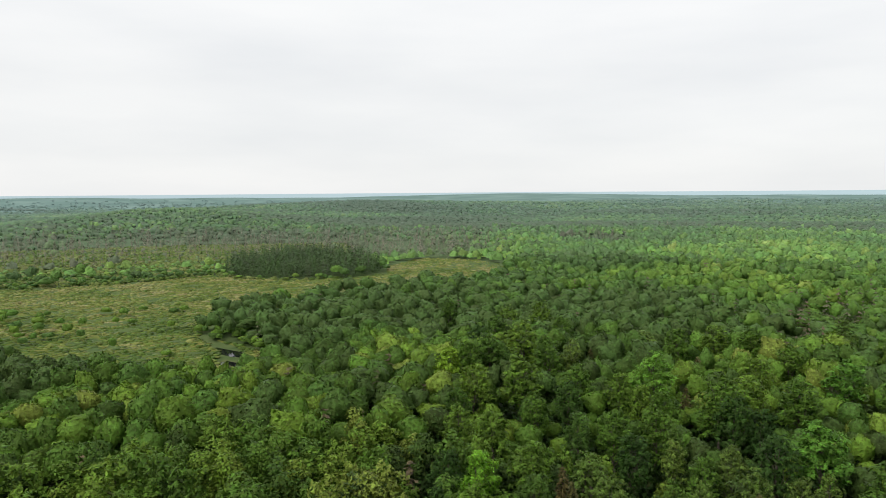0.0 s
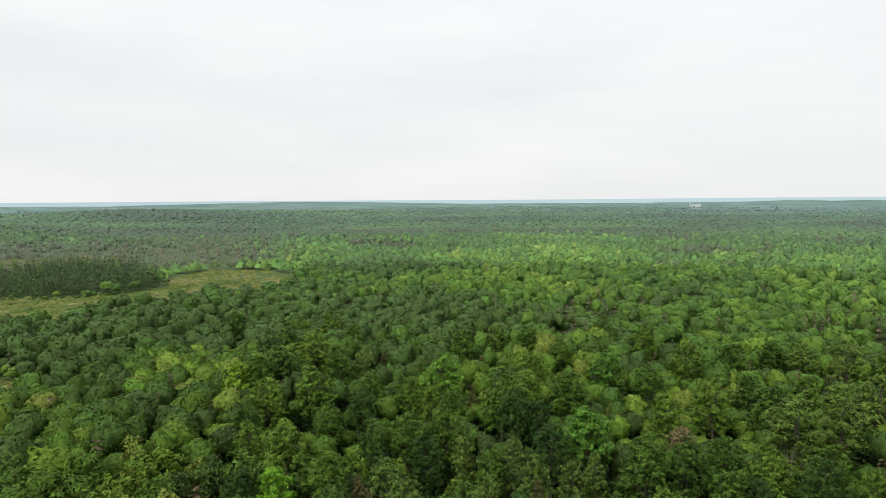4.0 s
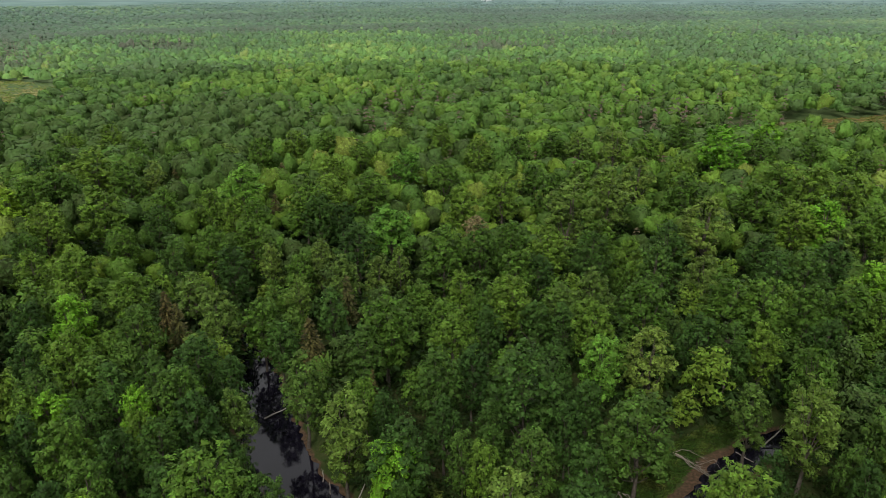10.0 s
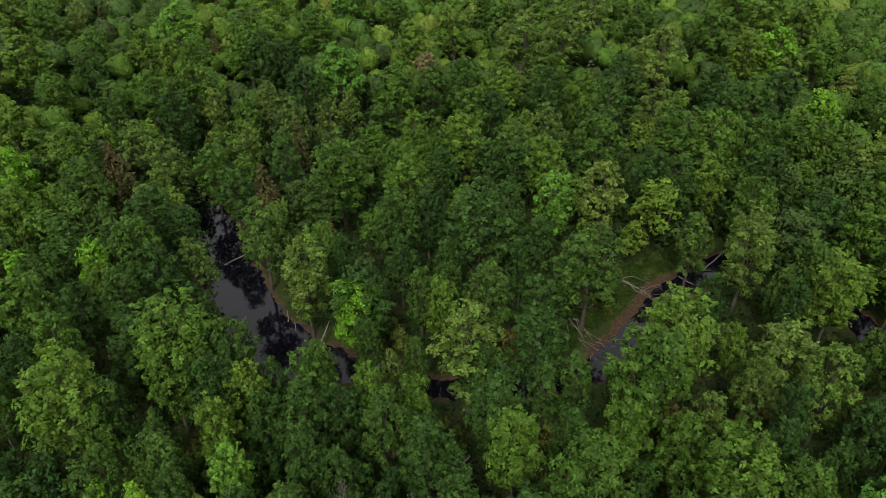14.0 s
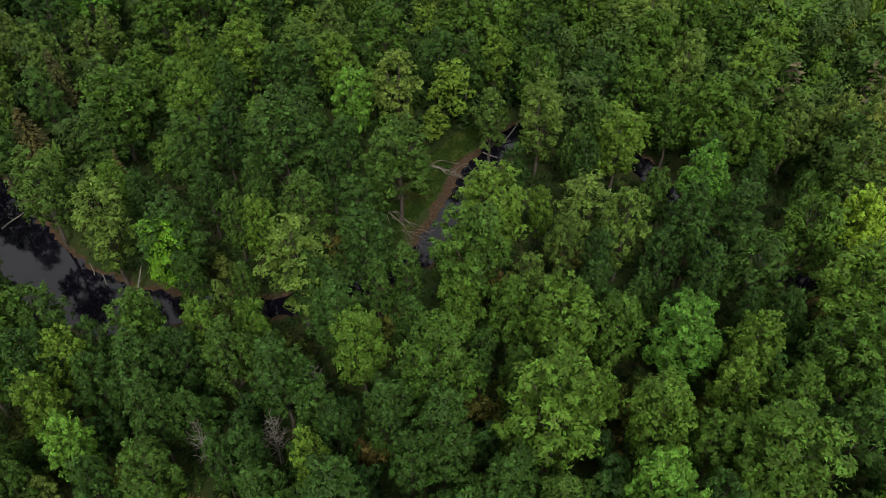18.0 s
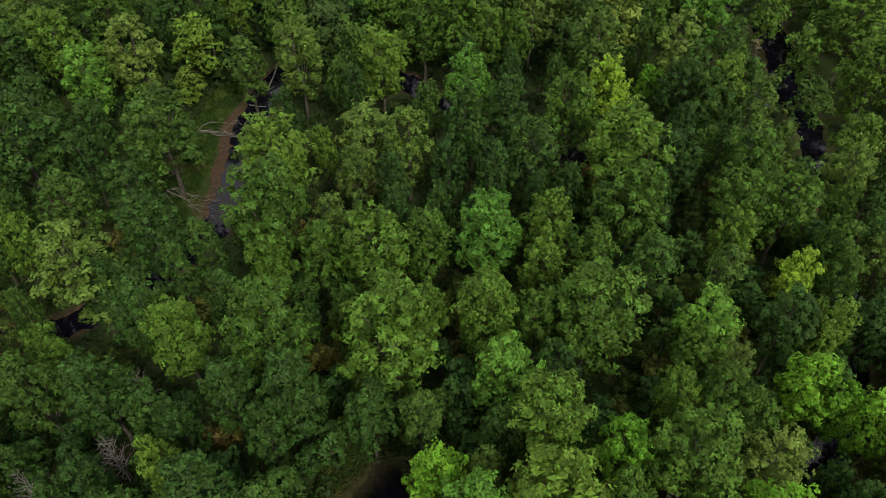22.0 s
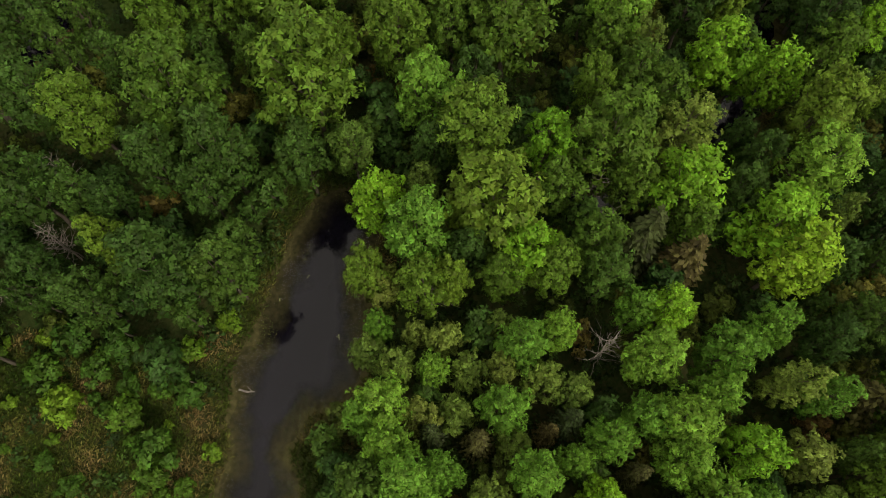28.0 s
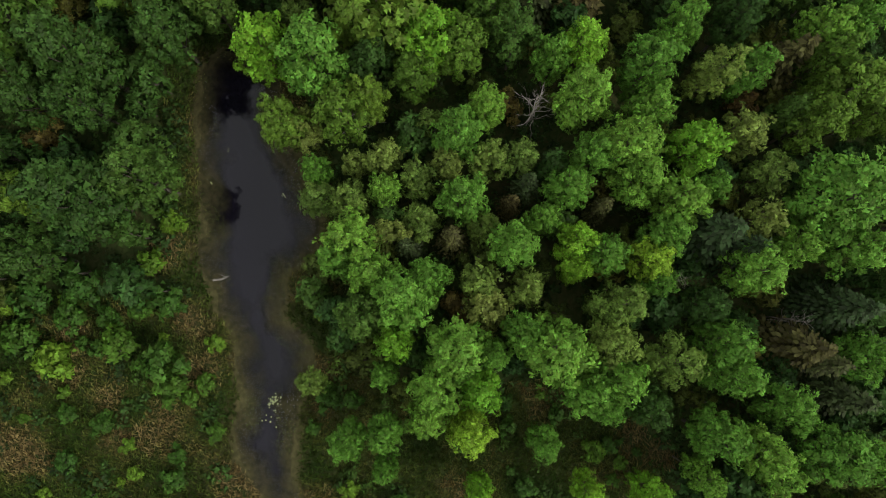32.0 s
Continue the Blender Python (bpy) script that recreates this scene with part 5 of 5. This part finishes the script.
for name_, step_, lumps_, mat_, label_ in (("distant_wood", 12.5, 1, LEAF_DISTANT, "endless green woodland, haze put into its colour towards the horizon"),):
    dx_, dy_ = scatter(gw, (-3600, 0), (2500, 3600), step_, lambda x, y: wooded(x, y) & distant(x, y) & (gw.random(len(x)) > smooth(np.hypot(x, y), 1500, 3200)) & (gw.random(len(x)) < smooth(np.hypot(x, y), 860, 1150)))
    da = np.degrees(np.arctan2(-dx_, dy_))
    dt = 0.46 + 0.20 * waves(dx_, dy_, 420, 41) + 0.16 * waves(dx_, dy_, 1300, 42) + gw.normal(0, 0.13, len(dx_))
    dt = np.clip(dt - 0.25 * smooth(waves(dx_, dy_, 500, 43), 0.3, 0.9) - 0.2 * smooth(da, 40, 50) * (1 - smooth(np.hypot(dx_, dy_), 1300, 1500)), 0.2, 0.9)
    dR, dH = gw.uniform(0.45, 0.72, len(dx_)) * step_, gw.uniform(8.0, 19.0, len(dx_))
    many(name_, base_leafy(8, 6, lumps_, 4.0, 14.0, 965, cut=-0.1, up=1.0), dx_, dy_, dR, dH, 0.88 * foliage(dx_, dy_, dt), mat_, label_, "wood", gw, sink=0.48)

# meadow tussocks and low bushes of the marsh
def on_meadow(x, y):
    d, m = off_creeks(x, y)
    return (inside(x, y, MEADOW) | inside(x, y, BOG)) & (d > 1)


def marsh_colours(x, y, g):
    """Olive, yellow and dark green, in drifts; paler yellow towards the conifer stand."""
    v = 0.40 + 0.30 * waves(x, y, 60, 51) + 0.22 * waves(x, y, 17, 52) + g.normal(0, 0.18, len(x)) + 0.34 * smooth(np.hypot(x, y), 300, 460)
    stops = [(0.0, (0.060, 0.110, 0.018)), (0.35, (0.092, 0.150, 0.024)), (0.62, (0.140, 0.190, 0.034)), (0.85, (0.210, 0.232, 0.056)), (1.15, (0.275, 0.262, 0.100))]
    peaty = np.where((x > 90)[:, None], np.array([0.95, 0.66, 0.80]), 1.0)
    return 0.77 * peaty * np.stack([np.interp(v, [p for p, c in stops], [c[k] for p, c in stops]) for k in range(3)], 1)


tx, ty = scatter(gw, (-640, 46), (220, 510), 2.4, on_meadow)
tR, tH = gw.uniform(1.1, 2.6, len(tx)), gw.uniform(0.35, 1.0, len(tx)) * np.where(gw.random(len(tx)) < 0.06, 2.2, 1.0)
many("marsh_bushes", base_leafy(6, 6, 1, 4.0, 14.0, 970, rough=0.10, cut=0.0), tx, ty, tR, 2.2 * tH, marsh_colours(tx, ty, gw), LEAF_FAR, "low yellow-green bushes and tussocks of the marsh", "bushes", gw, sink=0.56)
hx, hy = scatter(gw, (-420, 60), (-190, 180), 9.0, lambda x, y: on_meadow(x, y) & (gw.random(len(x)) < 0.12 + 0.7 * smooth(-x, 310, 350) * (1 - smooth(y, 100, 125))))
kx, ky = scatter(gw, (-315, 136), (-190, 192), 4.6, lambda x, y: ~inside(x, y, MEADOW) & (off_creeks(x, y)[0] > 0.8) & (y < 180 + 0.2 * (x + 250)))
hx, hy = np.concatenate([hx, kx]), np.concatenate([hy, ky])
many("marsh_thickets", base_leafy(4, 14, 2, 4.0, 14.0, 990, cards=260, size=0.9), hx, hy, gw.uniform(1.8, 3.6, len(hx)), gw.uniform(3, 6.5, len(hx)), foliage(hx, hy, gw.uniform(0.4, 0.8, len(hx))), LEAF_FAR, "rounded green bushes standing in the marsh", "bushes", gw)
wx_, wy_ = scatter(gw, (-900, 60), (-300, 560), 4.6, lambda x, y: wooded(x, y) & ~inside(x, y, ISLAND) & (np.hypot(x, y) > 450) & (np.hypot(x, y) < 900) & (np.degrees(np.arctan2(-x, y)) > 50) & in_view(x, y))
wc = 0.62 * marsh_colours(wx_, wy_, gw) + 0.38 * foliage(wx_, wy_, gw.uniform(0.3, 0.8, len(wx_)))
many("swamp_shrubs", base_leafy(4, 6, 1, 4.0, 14.0, 995, rough=0.08, cut=-0.1, cards=14, size=1.6), wx_, wy_, gw.uniform(2.2, 3.8, len(wx_)), gw.uniform(2.5, 6.5, len(wx_)), wc, LEAF_FAR, "yellow-green swamp shrubs behind the open marsh", "bushes", gw, sink=0.45)

# dry, tan and rusty patches on the banks: x, y, radius
DRY = [(-18.4, 25.6, 2.0), (-18.4, 20.2, 2.0), (-5.1, 26.3, 1.5), (-13.6, 18.8, 1.6), (-3.2, 11.8, 1.6), (-1.5, 10.0, 1.3), (-5.1, -19.8, 1.3), (-5.9, -22.8, 1.3), (-25.5, 30.7, 2.4), (-9.3, 22.1, 1.4), (-21.9, 12.1, 1.8)]


def dryness(x, y):
    out = np.zeros(np.shape(x))
    for a, b, r in DRY:
        out = np.maximum(out, np.exp(-((x - a) ** 2 + (y - b) ** 2) / (r * r)))
    return out


# undergrowth below the near crowns
def under(x, y):
    d, m = off_creeks(x, y)
    return (d > 1.0 + m) & (np.hypot(x, y) < 105) & (y > -0.55 * x - 52) & (y > 0.2 * x - 62) & ~inside(x, y, OPEN_BAR)


ux, uy = scatter(gw, (-90, -66), (105, 105), 2.1, under)
open_ = inside(ux, uy, OPEN_W) | inside(ux, uy, OPEN_E)
uk = (dryness(ux, uy) < 0.35) & (~open_ | (gw.random(len(ux)) < np.clip(0.40 + 0.6 * waves(ux, uy, 8, 55), 0, 1)))
ux, uy, open_ = ux[uk], uy[uk], open_[uk]
# lower tints below the crowns stand in for their shade
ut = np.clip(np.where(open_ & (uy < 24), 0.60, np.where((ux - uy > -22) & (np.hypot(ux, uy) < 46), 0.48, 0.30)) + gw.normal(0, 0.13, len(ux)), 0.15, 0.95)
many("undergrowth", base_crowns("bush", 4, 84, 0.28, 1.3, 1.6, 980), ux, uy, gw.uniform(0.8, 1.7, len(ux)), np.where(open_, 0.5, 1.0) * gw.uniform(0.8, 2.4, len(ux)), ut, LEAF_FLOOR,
     "undergrowth of saplings and ferns, crown shade put into its dark green", "undergrowth", gw, R0=1.3, h0=1.6)

# taller brush on the floor of the wood beyond the creek
ux, uy = scatter(gw, (-150, 60), (160, 205), 4.0, lambda x, y: wooded(x, y) & (np.hypot(x, y) > 104) & (np.hypot(x, y) < 205) & (np.abs(np.degrees(np.arctan2(-x, y)) - 4) < 52))
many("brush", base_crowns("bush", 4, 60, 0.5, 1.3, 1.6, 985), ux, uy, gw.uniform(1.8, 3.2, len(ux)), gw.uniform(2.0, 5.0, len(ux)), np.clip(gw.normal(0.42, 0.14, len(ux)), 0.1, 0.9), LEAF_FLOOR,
     "brush between the trunks beyond the creek, crown shade in its dark green", "undergrowth", gw, R0=1.3, h0=1.6)

# sedge on the open banks
def sedge_ground(x, y):
    d, m = off_creeks(x, y)
    bankside = (d > 0.2 * m) & (d < m + 2.2) & (np.hypot(x, y) < 60)
    return (d > 0.15) & ~inside(x, y, GLIMPSE) & (inside(x, y, OPEN_W) | inside(x, y, OPEN_E) | inside(x, y, OPEN_BAR) & (d > m + 0.4) | (dryness(x, y) > 0.3) | bankside & (y < 60))


sx, sy = scatter(gw, (-60, -32), (60, 102), 0.31, sedge_ground)
sz = land(sx, sy)
n = len(sx)
vs, fs = [], []
for b in range(7):
    a, L, w = gw.uniform(0, math.tau, n), gw.uniform(0.3, 0.75, n), gw.uniform(0.014, 0.032, n)
    c, s = np.cos(a), np.sin(a)
    p = np.stack([sx + gw.normal(0, 0.16, n), sy + gw.normal(0, 0.16, n), sz - 0.03], 1)
    side, lean = np.stack([-s * w, c * w, 0 * s], 1), np.stack([c * L * 0.75, s * L * 0.75, L * 0.55], 1)
    vs.append(np.stack([p - side, p + side, p + lean * 0.6 + side * 0.7 + np.array([0, 0, 0.12]), p + lean], 1).reshape(-1, 3))
    fs.append(np.arange(4 * n).reshape(-1, 4) + b * 4 * n)
st = np.clip(np.where(sy > 60, 0.16, 0.47) + 0.75 * dryness(sx, sy) + 0.36 * waves(sx, sy, 7, 61) + 0.20 * waves(sx, sy, 2.4, 62) + gw.normal(0, 0.12, n), 0, 1)
tagged(new("sedge", plain("sedge", np.vstack(vs), np.vstack(fs), SEDGE, np.tile(np.repeat(st, 4), 7))), "yellow-green and rusty sedge on the creek banks", "sedge", kind="stuff")


# ---- fallen wood, dead stems, lily pads ----
def fallen_tree(base, tip, stems, spread, seed, label):
    """Bleached stems that fan out from the root at base towards the water."""
    g = np.random.default_rng(seed)
    tree = tagged(new("fallen_tree"), label, "fallen tree", group="fallen trees at the creek")
    tree.location = base
    way = np.array(tip) - np.array(base)
    side = np.array([-way[1], way[0], 0.0]) / np.hypot(way[0], way[1])
    for k in range(stems):
        q = (k / max(1, stems - 1) - 0.5) * 2
        end = way * g.uniform(0.72, 1.1) + side * q * spread + np.array([0, 0, g.uniform(-0.1, 0.5)])
        start = g.normal(0, 0.12, 3)
        mid = bent(g, start, end, 4, 0.42)
        pieces = [tube(mid, np.array([0.10, 0.075, 0.05, 0.03, 0.012]) * g.uniform(0.40, 0.95), 6)]
        for t in range(4):
            o = np.array(mid[2 + t % 3])
            pieces.append(tube([o, o + way * 0.15 + side * g.normal(0, 0.6) + np.array([0, 0, g.uniform(0.0, 0.6)])], [0.035, 0.012], 4))
        part("trunk" if k == 0 else "bough", plain("bough", *merged(pieces), LOGWOOD, smooth_shade=True), tree)
    return tree


fallen_tree((19.96, 89.9, 1.0), (25.2, 86.4, 0.15), 7, 1.7, 31, "bleached fallen tree reaching from the sandy bank into the creek")
fallen_tree((11.08, 79.47, 1.3), (15.0, 72.4, 0.15), 7, 1.8, 32, "grey fallen tree with bare branches lying across the bank")


def log(a, b, thick, seed, label):
    g = np.random.default_rng(seed)
    ob = tagged(new("log"), label, "log", group="logs at the creek")
    ob.location = a
    end = np.array(b) - np.array(a)
    part("trunk", plain("trunk", *tube(bent(g, (0, 0, 0), end, 4, 0.05), [thick, thick * 0.95, thick * 0.85, thick * 0.7, thick * 0.4], 8), BLEACHED, smooth_shade=True), ob)
    for k in range(2):
        o = end * (0.5 + 0.3 * k)
        part("bough", plain("bough", *tube([o, o + g.normal(0, 0.35, 3) + np.array([0, 0, 0.35])], [thick * 0.4, thick * 0.12], 5), BLEACHED, smooth_shade=True), ob)
    return ob


log((-44.25, 90.9, 0.0), (-41.1, 93.4, 0.9), 0.14, 41, "pale driftwood log leaning out of the dark water")
log((-45.9, 84.3, 0.0), (-43.4, 83.3, 0.3), 0.13, 42, "pale log at the water's edge")
log((-23.93, 71.0, 0.0), (-22.6, 73.8, 3.4), 0.12, 43, "white birch trunk leaning over the bank")
log((-29.84, 77.3, 0.0), (-29.9, 77.9, 1.6), 0.09, 44, "pale upright stump in the shallows")
log((-28.0, 74.95, 0.0), (-28.2, 75.5, 1.6), 0.09, 45, "pale upright stump in the shallows")
log((29.37, 92.93, 0.0), (31.1, 90.1, 0.5), 0.11, 46, "bare branch lying in the creek")
log((-5.4, 21.2, 0.05), (-4.5, 19.9, 0.1), 0.10, 47, "short white log in the muddy shallows")
log((33.5, 94.6, 0.1), (37.5, 98.0, 2.2), 0.13, 48, "leaning pale trunk under overhanging leaves")
# shrubs scattered over the open banks
bx, by = scatter(gp, (-50, -25), (0, 42), 2.5, lambda x, y: (inside(x, y, OPEN_W) | inside(x, y, OPEN_E)) & (off_creeks(x, y)[0] > 1.2) & (gp.random(len(x)) < 0.55))
for x, y in zip(bx, by):
    if dryness(x, y) < 0.3 and all(math.hypot(x - a, y - b) > 1.5 for a, b, R, k in PLANTED if abs(x - a) < 3):
        plant("shrub", x, y, gp.uniform(0.45, 1.5), gp)

# weed and fallen leaves afloat in the shallows
wx, wy = scatter(gp, (-24, 4), (16, 32), 0.2, lambda x, y: (off_creeks(x, y)[0] < -0.1) & (off_creeks(x, y)[0] > -2.2) & (waves(x, y, 6, 81) + 0.9 * np.exp(-((x + 4) ** 2 + (y - 17.5) ** 2) / 12) > 0.35) & (gp.random(len(x)) < 0.6))
nw = len(wx)
wa, ws = gp.uniform(0, math.tau, nw), gp.uniform(0.02, 0.06, nw)
wv = np.stack([np.stack([wx + np.cos(wa + q) * ws * k, wy + np.sin(wa + q) * ws * k, np.full(nw, 0.006)], 1) for q, k in ((0, 1.6), (1.6, 0.7), (3.1, 1.3), (4.6, 0.8))], 1).reshape(-1, 3)
tagged(new("floating_weed", plain("floating_weed", wv, np.arange(4 * nw).reshape(-1, 4), SEDGE, np.repeat(gp.uniform(0.3, 0.75, nw), 4))), "brown-green weed floating in the shallows", "water weed", kind="stuff")

# lily pads: round leaves with a notch
pad_v = [(0, 0, 0.012)] + [(math.cos(a) * 0.15, math.sin(a) * 0.15, 0.012) for a in np.linspace(0.25, math.tau - 0.25, 14)]
pad_v += [(x, y, -0.004) for x, y, z in pad_v]
pad_me = bpy.data.meshes.new("lily_pad")
pad_me.from_pydata(pad_v, [], [(0, k, k + 1) for k in range(1, 14)] + [(k, k + 15, k + 16, k + 1) for k in range(1, 14)] + [(15, k + 16, k + 15) for k in range(1, 14)])
pad_me.materials.append(LILY)
gl_ = np.random.default_rng(77)
for cx, cy, spread, count in ((-13.8, 11.8, 0.42, 38), (-15.6, 11.5, 0.35, 8), (4.3, 17.8, 0.25, 5), (6.6, 24.4, 0.15, 2), (3.25, 24.7, 0.15, 2)):
    for k in range(count):
        ob = tagged(new("lily_pad", pad_me), "pale green lily pad floating on dark water", "lily pad", group="lily pads on the creek")
        ob.matrix_basis = pose(cx + gl_.normal(0, spread), cy + gl_.normal(0, spread), 0.004, 0, 0, gl_.uniform(0, 360)) @ Matrix.Scale(gl_.uniform(0.30, 0.55), 4)


# ---- a far white works on the plain ----
works = tagged(new("factory"), "tiny white factory hall far off on the wooded plain", "factory")
az = radians(5.62)
works.matrix_basis = pose(-math.sin(az) * 3000, math.cos(az) * 3000, float(land(np.array([-math.sin(az) * 3000.0]), np.array([math.cos(az) * 3000.0]))[0]), 0, 0, 20)
for name, cx, wide, deep, tall in (("hall", 0, 22, 12, 13), ("hall", 18, 11, 9, 15), ("silo", -16, 5, 5, 18)):
    bm = bmesh.new()
    bmesh.ops.create_cube(bm, size=1.0, matrix=Matrix.Translation((cx, 0, tall / 2)) @ Matrix.Diagonal((wide, deep, tall, 1)))
    bmesh.ops.bevel(bm, geom=list(bm.edges), offset=0.5, segments=1, affect="EDGES")
    me = bpy.data.meshes.new(name)
    bm.to_mesh(me)
    bm.free()
    me.materials.append(WHITE_WALL)
    part(name, me, works)
